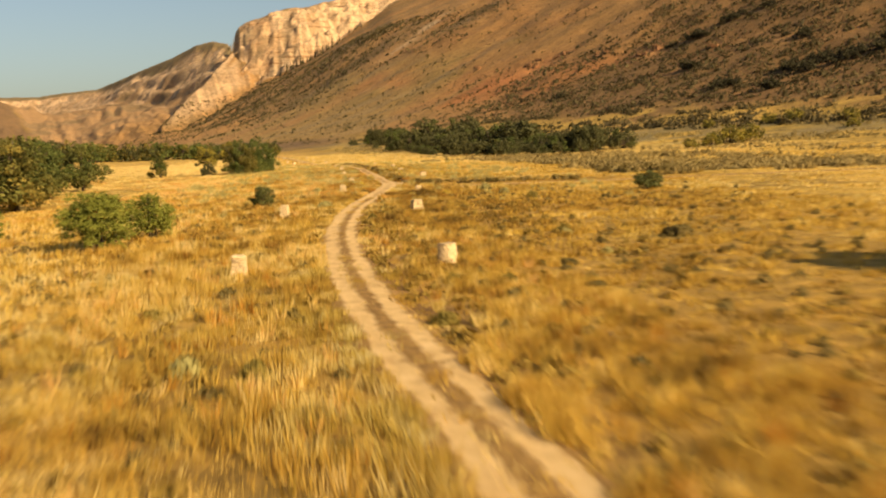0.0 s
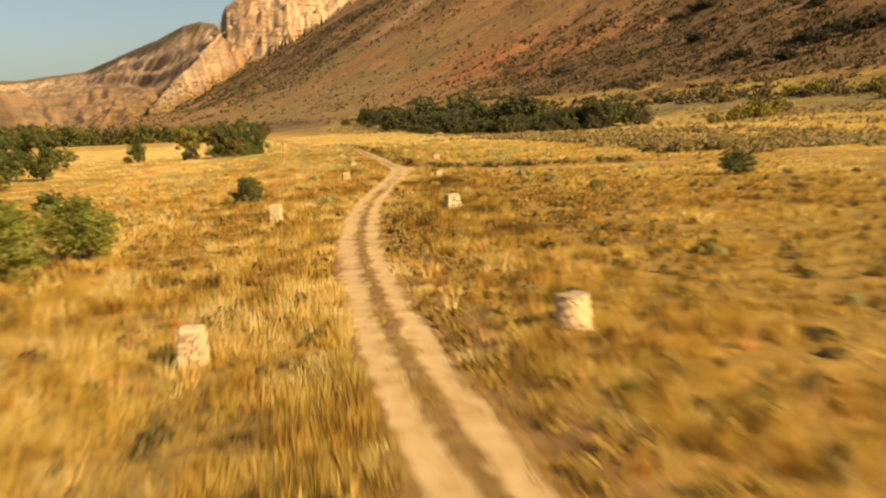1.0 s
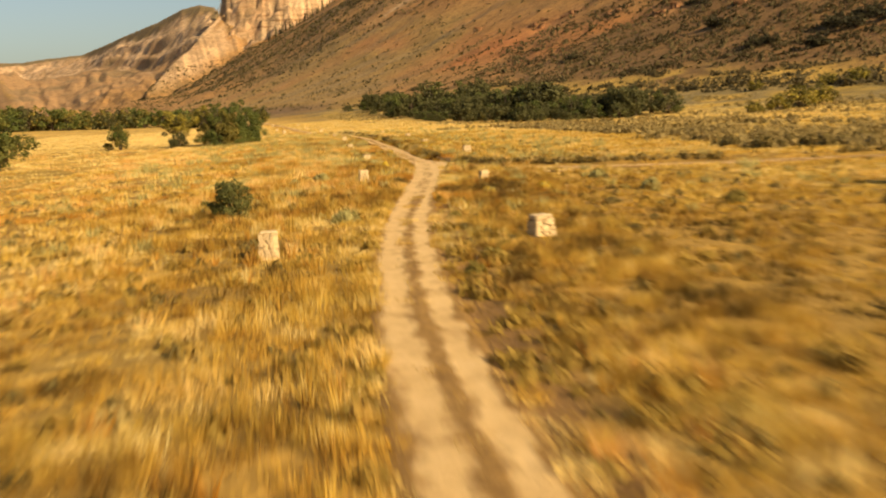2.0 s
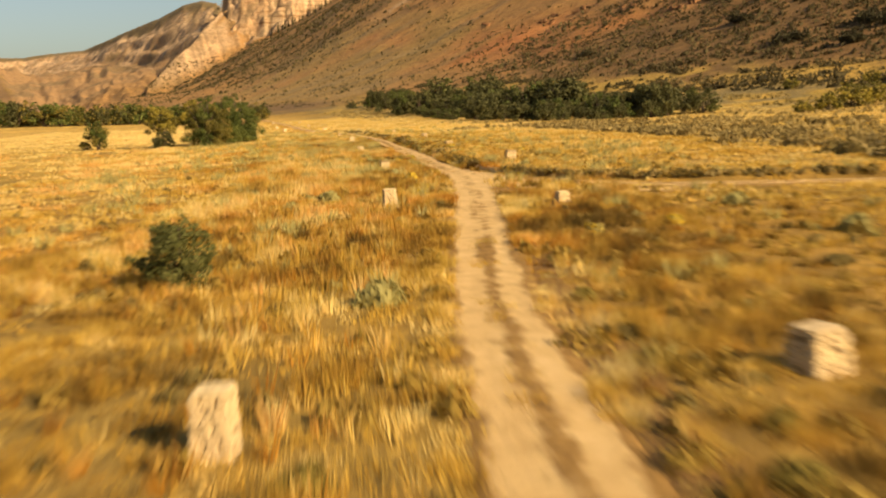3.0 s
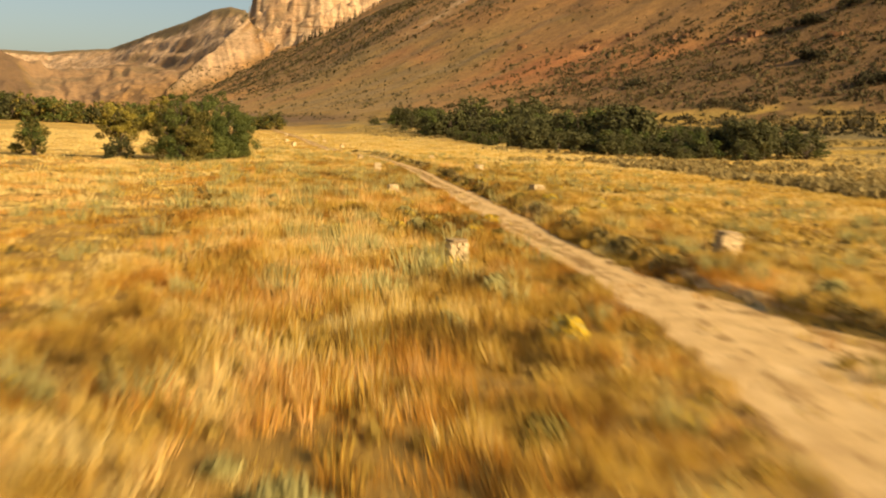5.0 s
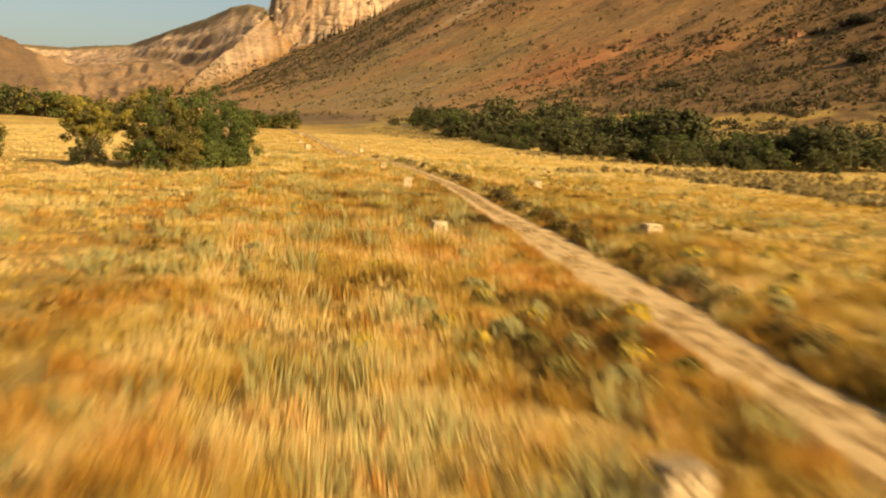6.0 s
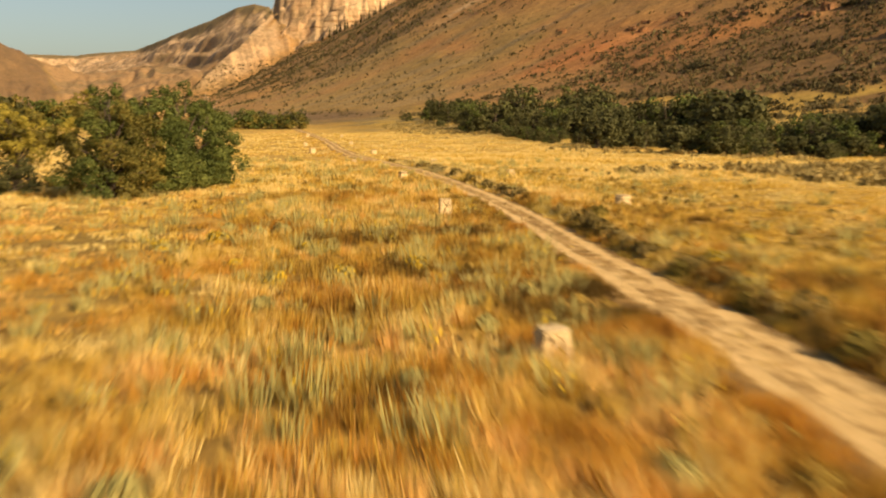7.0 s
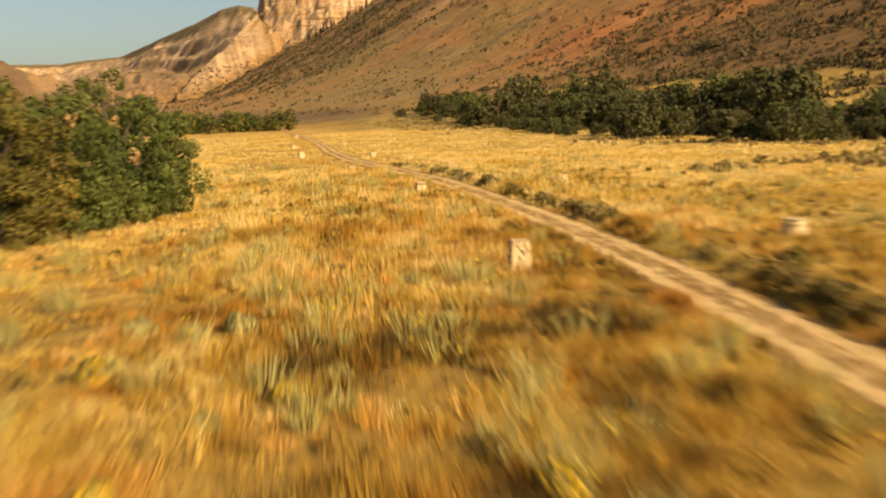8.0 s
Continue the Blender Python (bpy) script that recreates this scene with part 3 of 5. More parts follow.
def build_road():
    road = tagged(new("road"), "pale two-rut dirt track winding through dry meadow", "dirt track", kind="structure")
    y = np.arange(-26, 600, 0.45)
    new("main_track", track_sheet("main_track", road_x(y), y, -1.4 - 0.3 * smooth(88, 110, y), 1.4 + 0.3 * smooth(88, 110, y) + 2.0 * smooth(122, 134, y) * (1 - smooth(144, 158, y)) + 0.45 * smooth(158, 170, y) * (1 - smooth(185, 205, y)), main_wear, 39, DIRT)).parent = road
    # the faint side track that leaves across the meadow, with a trodden apron where it joins
    t = np.linspace(0, 1, 240)
    u = np.linspace(0, 1, 8) ** 1.5
    sx = sum(np.interp(np.clip(t + k, 0, 1), u, SIDE_X) for k in (-0.04, -0.02, 0, 0.02, 0.04)) / 5
    sy = sum(np.interp(np.clip(t + k, 0, 1), u, SIDE_Y) for k in (-0.04, -0.02, 0, 0.02, 0.04)) / 5
    new("side_track", track_sheet("side_track", sx, sy, -1.9 + 0 * t, 1.9 + 3.6 * smooth(0.03, 0.2, t) * (1 - smooth(0.42, 0.62, t)), side_wear, 35, DIRT, 0.02)).parent = road


build_road()


def side_track_gap(x, y):
    """Distance to the side track, roughly."""
    return np.where(x > -8, np.abs(y - np.interp(x, SIDE_X, SIDE_Y)), 99)


# ---- grass ----
def blades(cx, cy, height, width, count, spread, gen, droop=0.35):
    """Upright pointed blades in clumps: one triangle each."""
    n = len(cx)
    cz = land(cx, cy)[0]
    a = gen.uniform(0, 2 * math.pi, (n, count))
    rad = spread[:, None] * np.sqrt(gen.uniform(0, 1, (n, count)))
    bx, by = cx[:, None] + rad * np.cos(a), cy[:, None] + rad * np.sin(a)
    h = height[:, None] * gen.uniform(0.55, 1.1, (n, count))
    lean = droop * gen.uniform(0.1, 1.0, (n, count)) * h
    tip = np.stack([bx + lean * np.cos(a), by + lean * np.sin(a), cz[:, None] + h], -1)
    f = gen.uniform(0, math.pi, (n, count))
    w = width[:, None] * gen.uniform(0.6, 1.3, (n, count)) / 2
    low = cz[:, None] - 0.03 + 0 * f
    p = np.stack([bx - w * np.cos(f), by - w * np.sin(f), low], -1)
    q = np.stack([bx + w * np.cos(f), by + w * np.sin(f), low], -1)
    v = np.stack([p, q, tip], 2).reshape(-1, 3)
    return v, np.arange(len(v)).reshape(-1, 3)


def scatter(x0, x1, y0, y1, density, gen):
    n = int((x1 - x0) * (y1 - y0) * density)
    y = gen.uniform(y0, y1, n)
    return road_x(y) + gen.uniform(x0, x1, n), y


CAIRNS = [(-9.6, 45.9), (-13.5, 82.0), (-12.7, 119.1), (-14.8, 150.2), (-19.6, 184.5), (-23.75, 220.0), (-29.6, 258.5), (-38.4, 287.5), (-51.5, 331), (-61.0, 376), (-80, 482),
          (-0.15, 47.7), (-2.85, 85.4), (-3.75, 118.3), (-4.1, 152.6), (-9.2, 186.0), (-12.8, 224.2), (-19.2, 258.0), (-28.0, 283), (-40.6, 328), (-53.2, 391), (-68, 475)]


def stand_tone(x, y):
    """How pale or russet the grass stands: bright on the open field, russet and olive beside and beyond the junction."""
    off = x - road_x(y)
    n = (fbm(x / 24, y / 24, 501, 3) - 0.5) * 40
    t = 0.15 * np.ones(len(x))
    t -= 0.26 * smooth(-2, 6, off + n * 0.2) * (1 - smooth(22, 44, off + n * 0.4)) * (1 - smooth(85, 125, y + n))
    t -= 0.08 * smooth(80, 125, y + n) * smooth(-22, -10, off + n * 0.25) * (1 - smooth(4, 12, off + n * 0.2))
    t += 0.2 * (1 - smooth(-34, -14, off + n * 0.5)) * smooth(70, 140, y + n)
    t += 0.2 * smooth(205, 290, y + n) + 0.03 * smooth(20, 40, off) * smooth(60, 100, y)
    t += (fbm(x / 3.2, y / 4.5, 531, 3) - 0.5) * (0.55 + 0.75 * smooth(75, 110, y) * smooth(-24, -14, off) * (1 - smooth(2, 8, off)))
    t += (smooth(0.35, 0.65, fbm(x / 1.1, y / 1.3, 533, 2)) - 0.5) * 0.34 * smooth(-24, -14, off) * (1 - smooth(8, 14, off)) * smooth(15, 60, y)
    t += 0.16 * smooth(0.5, 0.6, fbm(x / 14, y / 5, 535, 2)) * smooth(160, 172, y) * (1 - smooth(184, 194, y)) * (1 - smooth(-4, -2, off))
    t -= 0.17 * smooth(182, 192, y) * (1 - smooth(212, 230, y)) * (1 - smooth(8, 14, off)) * smooth(-22, -15, off) + 0.13 * smooth(192, 198, y) * (1 - smooth(212, 222, y)) * smooth(-7, -5, off) * (1 - smooth(-1, 1, off)) + 0.2 * smooth(152, 157, y) * (1 - smooth(166, 172, y)) * smooth(-8, -6, off) * (1 - smooth(-1, 1, off))
    t -= 0.2 * smooth(1, 4, off) * (1 - smooth(12, 18, off)) * smooth(62, 76, y) * (1 - smooth(112, 124, y)) + 0.15 * smooth(55, 65, y) * (1 - smooth(88, 104, y)) * (1 - smooth(-3, -1, off)) * smooth(-12, -8, off)
    t -= 0.1 * smooth(-9, -4, off + n * 0.1) * (1 - smooth(-1.5, 0, off)) * smooth(95, 120, y)
    return t


def build_grass():
    gen = np.random.default_rng(21)
    heap, tones, reds, greens = [], [], [], []
    for lo, hi, y0, y1, dens, cnt, hgt, wid, spr in (
            (-12, 9, 6, 95, 6.6, 18, 0.33, 0.031, 0.30), (-17, 9, 95, 235, 6.6, 18, 0.37, 0.031, 0.30), (-17, 9, 235, 290, 3.0, 9, 0.40, 0.09, 0.34),
            (-34, -12, 20, 95, 2.4, 9, 0.36, 0.10, 0.38), (-36, -17, 95, 330, 2.0, 11, 0.27, 0.08, 0.45), (9, 36, 15, 330, 2.4, 9, 0.25, 0.10, 0.42),
            (-95, -34, 60, 470, 0.34, 10, 0.19, 0.17, 0.95), (34, 125, 60, 350, 0.34, 10, 0.19, 0.17, 0.95), (-50, 75, 290, 530, 0.3, 7, 0.2, 0.28, 0.9), (0, 0, 6, 290, 1, 14, 0.34, 0.045, 0.22)):
        x, y = scatter(lo, hi, y0, y1, dens, gen)
        if lo == hi:
            y = gen.uniform(y0, y1, 4600)
            x = road_x(y) + np.where(gen.uniform(0, 1, 4600) < 0.5, -1, 1) * (1.08 + 0.28 * smooth(88, 110, y) + 0.75 * gen.uniform(0, 1, 4600) ** 1.5)
        off = x - road_x(y)
        n1, n2, n3 = fbm(x / 1.5, y / 1.5, 401, 3), fbm(x / 17, y / 17, 411, 3), fbm(x / 4, y / 4, 421, 2)
        luck = gen.uniform(0, 1, (4, len(x)))
        keep = luck[0] < 0.5 + 1.1 * smooth(0.34, 0.58, n1)
        wheel = np.minimum(np.abs(off - 0.67), np.abs(off + 0.66)) < 0.36
        keep &= ~wheel & ~((np.abs(off) < 1.2) & (y > 104) & (luck[1] < np.interp(y, [104, 108, 140, 170], [0, 0.97, 0.95, 0.6])))
        keep &= ~((off > 1.0) & (off < np.interp(y, [124, 138, 147], [3.2, 3.0, 1.6])) & (y > 124) & (y < 147) & (luck[1] < 0.9))
        keep &= ~((off > 0.9) & (off < 1.2 + 0.6 * smooth(158, 170, y) * (1 - smooth(185, 205, y))) & (y > 150) & (luck[1] < 0.96))
        edge = np.abs(off) < 1.15
        clods = (off > 1.1) & (off < 3.4) & (y < 100) & (n3 > 0.42)
        keep &= ~(edge & (luck[2] < 0.3)) & ~(clods & (luck[2] < 0.6))
        keep &= (side_track_gap(x, y) > 1.7) | (luck[3] < 0.1)
        beside = (y - np.interp(x, SIDE_X, SIDE_Y) < 0) & (y - np.interp(x, SIDE_X, SIDE_Y) > -7.5 + 1.2 * np.clip(x + 6, 0, 9)) & (x > -8)
        keep &= ~beside | (luck[3] < 0.1 + 0.25 * smooth(-5, 0, x))
        for ax, ay in CAIRNS:
            keep &= np.hypot(x - ax, y - ay) > 0.45
        keep &= uphill(x, y) < 300
        x, y, n1, n2, edge, clods = x[keep], y[keep], n1[keep], n2[keep], edge[keep], clods[keep]
        h = hgt * (0.42 + 1.2 * smooth(0.25, 0.75, n1)) * (0.6 + 0.8 * n2) * np.where(edge, 0.5, 1.0) * np.where(clods, 0.5, 1.0)
        heap.append(blades(x, y, h, np.full(len(x), wid), cnt, np.full(len(x), spr), gen, 0.5)[0])
        tones.append(np.repeat(stand_tone(x, y) - 0.08 * clods, cnt * 3))
        reds.append(np.repeat(smooth(0.5, 0.62, fbm(x / 2.2, y / 2.8, 511, 3)) * (0.2 + 0.6 * smooth(75, 115, y + (n2 - 0.5) * 60)) * (1 - 0.85 * smooth(222, 255, y)) * (1 - 0.7 * smooth(3, 12, x - road_x(y))), cnt * 3))
        reds[-1] = np.clip(reds[-1] + np.repeat(0.4 * smooth(-9, -3, x - road_x(y)) * (1 - smooth(-1.5, 0, x - road_x(y))) * smooth(95, 120, y) * smooth(0.4, 0.55, fbm(x / 2, y / 3, 551, 2)), cnt * 3), 0, 1)
        greens.append(np.repeat(smooth(0.52, 0.66, fbm(x / 2.6, y / 4.0, 521, 3)) * np.clip(0.35 * smooth(25, 75, y) + 0.5 * smooth(75, 40, y) * smooth(0, -2, x - road_x(y)) + 0.25 * smooth(0, 2, x - road_x(y)) * (1 - smooth(9, 14, x - road_x(y))) * smooth(30, 55, y) + 0.4 * smooth(4, 1, np.abs(x - road_x(y))) - 0.35 * smooth(-10, -22, x - road_x(y)) * smooth(40, 80, y), 0, 1), cnt * 3))
        greens[-1] = np.clip(greens[-1] + np.repeat(0.9 * smooth(-2.6, -1.9, x - road_x(y)) * (1 - smooth(-1.2, -0.9, x - road_x(y))) * (1 - smooth(30, 48, y)) + 0.3 * (1 - smooth(30, 60, y)) * (x < road_x(y)), cnt * 3), 0, 1)
    y = np.concatenate([gen.uniform(14, 235, 5200), gen.uniform(95, 225, 2600)])
    off = np.concatenate([gen.uniform(-14, 8, 5200), gen.uniform(-15, -2, 2600)])
    x = road_x(y) + off
    keep = (np.abs(off) > 1.9) & (side_track_gap(x, y) > 2.4) & (fbm(x / 2.2, y / 2.2, 541, 3) > 0.46)
    for ax, ay in CAIRNS:
        keep &= np.hypot(x - ax, y - ay) > 0.7
    x, y = x[keep], y[keep]
    heap.append(blades(x, y, gen.uniform(0.45, 0.75, len(x)), np.full(len(x), 0.05), 16, np.full(len(x), 0.17), gen, 0.55)[0])
    tones.append(np.repeat(stand_tone(x, y) + gen.choice([-0.22, 0.02, 0.14, 0.2], len(x)), 48))
    reds.append(np.repeat(gen.choice([0.0, 0.0, 0.3, 0.9], len(x)), 48))
    greens.append(np.repeat(gen.choice([0.0, 0.0, 0.0, 0.6], len(x)), 48))
    v = np.concatenate(heap)
    me = sheet("meadow_grass", v, np.arange(len(v)).reshape(-1, 3), GRASS, False)
    me.attributes.new("tone", "FLOAT", "POINT").data.foreach_set("value", np.concatenate(tones).astype(np.float32))
    me.attributes.new("russet", "FLOAT", "POINT").data.foreach_set("value", np.concatenate(reds).astype(np.float32))
    me.attributes.new("olive", "FLOAT", "POINT").data.foreach_set("value", np.concatenate(greens).astype(np.float32))
    tagged(new("meadow_grass", me), "dry golden, russet and straw-coloured meadow grass in tufts", "grass", kind="stuff")


build_grass()


# ---- stone cairns along the track ----
def part(name, bm, mat, parent, label=""):
    me = bpy.data.meshes.new(name)
    bm.to_mesh(me)
    bm.free()
    me.materials.append(mat)
    ob = new(name, me)
    ob.parent = parent
    return tagged(ob, label)


def slab(seed, mat=None):
    """A squared, chipped piece of limestone about 1 x 1 x 1, to be scaled."""
    gen = random.Random(seed)
    bm = bmesh.new()
    outline = [(0.5, -0.36), (0.5, 0.36), (0.38, 0.5), (-0.38, 0.5), (-0.5, 0.36), (-0.5, -0.36), (-0.38, -0.5), (0.38, -0.5)]
    outline = [(x + gen.uniform(-0.03, 0.03), y + gen.uniform(-0.03, 0.03)) for x, y in outline]
    rings = []
    for z, k in ((-0.5, 0.95), (0.2, 1.0), (0.5, 0.9)):
        rings.append([bm.verts.new((x * k + gen.uniform(-0.015, 0.015), y * k + gen.uniform(-0.015, 0.015), z + gen.uniform(-0.05, 0.05))) for x, y in outline])
    for a, b in zip(rings, rings[1:]):
        for i in range(8):
            bm.faces.new((a[i], a[(i + 1) % 8], b[(i + 1) % 8], b[i]))
    bm.faces.new(rings[-1])
    bm.faces.new(rings[0][::-1])
    me = bpy.data.meshes.new("stone")
    bm.to_mesh(me)
    bm.free()
    me.materials.append(mat or STONE)
    return me


SLABS = [slab(k) for k in range(12)]


def cairn(x, y, height, width, turn, seed, drum=False):
    """Dry-laid square pillar of flat limestone courses under a broad cap stone, a little wider at the foot."""
    gen = random.Random(seed)
    base = new("stone_cairn")
    base.matrix_basis = pose(x, y, ground_z(x, y) - 0.04, gen.uniform(-1.5, 1.5), gen.uniform(-1.5, 1.5), turn)
    near = y < 235
    z = 0.0
    while z < height - 0.01:
        cap = z > height - 0.13
        t = height - z if cap else gen.uniform(0.05, 0.105) * (1.0 if near else 1.7)
        w = width * (1.07 - 0.13 * z / height) * gen.uniform(0.985, 1.02) * (1.05 if cap else 1.0)
        nx, ny = (1, 1) if cap else (gen.choice((2, 3, 3)), gen.choice((2, 3, 3))) if near else (gen.choice((1, 2)), 2)
        if drum and not cap:
            for i in range(8):
                a, r = 45 * i + 22 * (gen.random() + round(z * 20) % 2), w * gen.uniform(0.33, 0.36)
                ob = new("stone", SLABS[gen.randrange(len(SLABS))])
                ob.parent = base
                ob.matrix_basis = pose(r * math.cos(radians(a)), r * math.sin(radians(a)), z + t / 2, gen.uniform(-1.5, 1.5), gen.uniform(-1.5, 1.5), a) @ Matrix.Diagonal((w * 0.36, w * gen.uniform(0.36, 0.44), t * 0.97, 1))
            z += t
            continue
        xs = [0] + [(i + gen.uniform(-0.22, 0.22)) / nx for i in range(1, nx)] + [1]
        ys = [0] + [(i + gen.uniform(-0.22, 0.22)) / ny for i in range(1, ny)] + [1]
        for i in range(nx):
            for j in range(ny):
                lx, ly = (xs[i + 1] - xs[i]) * w, (ys[j + 1] - ys[j]) * w
                ob = new("stone", SLABS[gen.randrange(len(SLABS))])
                ob.parent = base
                ob.matrix_basis = pose((xs[i] + xs[i + 1] - 1) / 2 * w + gen.uniform(-0.015, 0.015), (ys[j] + ys[j + 1] - 1) / 2 * w + gen.uniform(-0.015, 0.015), z + t / 2,
                                       gen.uniform(-1.5, 1.5), gen.uniform(-1.5, 1.5), gen.choice((0, 180)) + gen.uniform(-4, 4)) @ Matrix.Diagonal((lx * gen.uniform(0.84, 0.99), ly * gen.uniform(0.84, 0.99), t * gen.uniform(0.74, 0.93), 1))
        z += t
    return tagged(base, "pale limestone cairn of flat stacked stones in dry grass", "stone cairn", "cairns along the track")


CAIRN_SIZE = [(0.98, 0.78), (1.14, 0.74), (1.05, 0.80), (0.9, 0.85), (0.85, 0.85), (1.1, 0.8), (0.9, 0.9), (0.9, 0.9), (1.2, 1.1), (1.1, 1.0), (1.2, 1.2),
              (0.95, 0.92), (0.9, 0.98), (0.66, 0.72), (0.9, 0.95), (0.75, 1.0), (0.75, 1.0), (0.8, 1.0), (0.95, 0.95), (1.0, 1.0), (1.0, 1.0), (1.0, 1.0)]
for k, ((cx_, cy_), (ch, cw)) in enumerate(zip(CAIRNS, CAIRN_SIZE)):
    cairn(cx_, cy_, ch * (0.8 if cy_ > 250 else 1.0), cw * (0.8 if cy_ > 250 else 0.9), (8, -4, 12, 20, 15, 10, 24, 5, 30, 12, 0, 28, 22, 18, 10, 25, 30, 14, 8, 20, 5, 15)[k], 500 + k, k in (11, 16))


# ---- trees and bushes ----
def tube(bm, pts, radii, sides=6):
    rings = []
    for i, (p, r) in enumerate(zip(pts, radii)):
        d = (Vector(pts[min(i + 1, len(pts) - 1)]) - Vector(pts[max(i - 1, 0)])).normalized()
        q = d.to_track_quat("Z", "Y")
        rings.append([bm.verts.new(Vector(p) + q @ Vector((r * math.cos(2 * math.pi * k / sides), r * math.sin(2 * math.pi * k / sides), 0))) for k in range(sides)])
    for a, b in zip(rings, rings[1:]):
        for k in range(sides):
            bm.faces.new((a[k], a[(k + 1) % sides], b[(k + 1) % sides], b[k])).smooth = True
    bm.faces.new(rings[-1])


def leaf_cloud(name, lobes, leaf, per_area, mat, gen):
    """Leaves on and inside uneven lobes (x, y, z, rx, ry, rz): two-triangle diamonds, drooping outwards."""
    vs = []
    small = []
    for x, y, z, rx, ry, rz in lobes:
        small.append((x, y, z, rx * 0.72, ry * 0.72, rz * 0.72))
        for _ in range(6):
            a, e = gen.uniform(0, 2 * math.pi), gen.uniform(-0.5, 1.2)
            k, q = gen.uniform(0.7, 1.2), gen.uniform(0.26, 0.5)
            small.append((x + rx * k * math.cos(a) * math.cos(e), y + ry * k * math.sin(a) * math.cos(e), z + rz * k * math.sin(e), rx * q, ry * q, rz * q * 0.8))
    for x, y, z, rx, ry, rz in small:
        n = int(per_area * (rx * ry + ry * rz + rx * rz) * 4.2 / leaf ** 2 * 0.5)
        u = gen.normal(size=(n, 3))
        u /= np.linalg.norm(u, axis=1)[:, None]
        bump_ = 0.72 + 0.5 * wave(u[:, 0] * 2.6 + x * 3, u[:, 1] * 2.6 + u[:, 2] * 3.1 + y, 7) * wave(u[:, 2] * 4.5 + z, u[:, 0] * 4.1, 9) * 1.6
        rad = bump_ * (1 - 0.38 * gen.uniform(0, 1, n) ** 2.2)
        c = np.array([x, y, z]) + u * rad[:, None] * np.array([rx, ry, rz])
        out = u[c[:, 2] > 0.05]
        c = c[c[:, 2] > 0.05]
        n = len(c)
        nrm = out + gen.normal(size=(n, 3)) * 0.38 + np.array([0, 0, 0.15])
        nrm /= np.linalg.norm(nrm, axis=1)[:, None]
        d = np.cross(nrm, gen.normal(size=(n, 3)))
        d /= np.linalg.norm(d, axis=1)[:, None]
        e = np.cross(nrm, d)
        L = 1.4 * leaf * gen.uniform(0.6, 1.35, n)[:, None]
        vs.append(np.stack([c - d * L * 0.5, c + e * L * 0.42, c + d * L * 0.5, c - e * L * 0.42], 1).reshape(-1, 3))
    v = np.concatenate(vs)
    return sheet(name, v, np.arange(len(v)).reshape(-1, 4), mat, False)


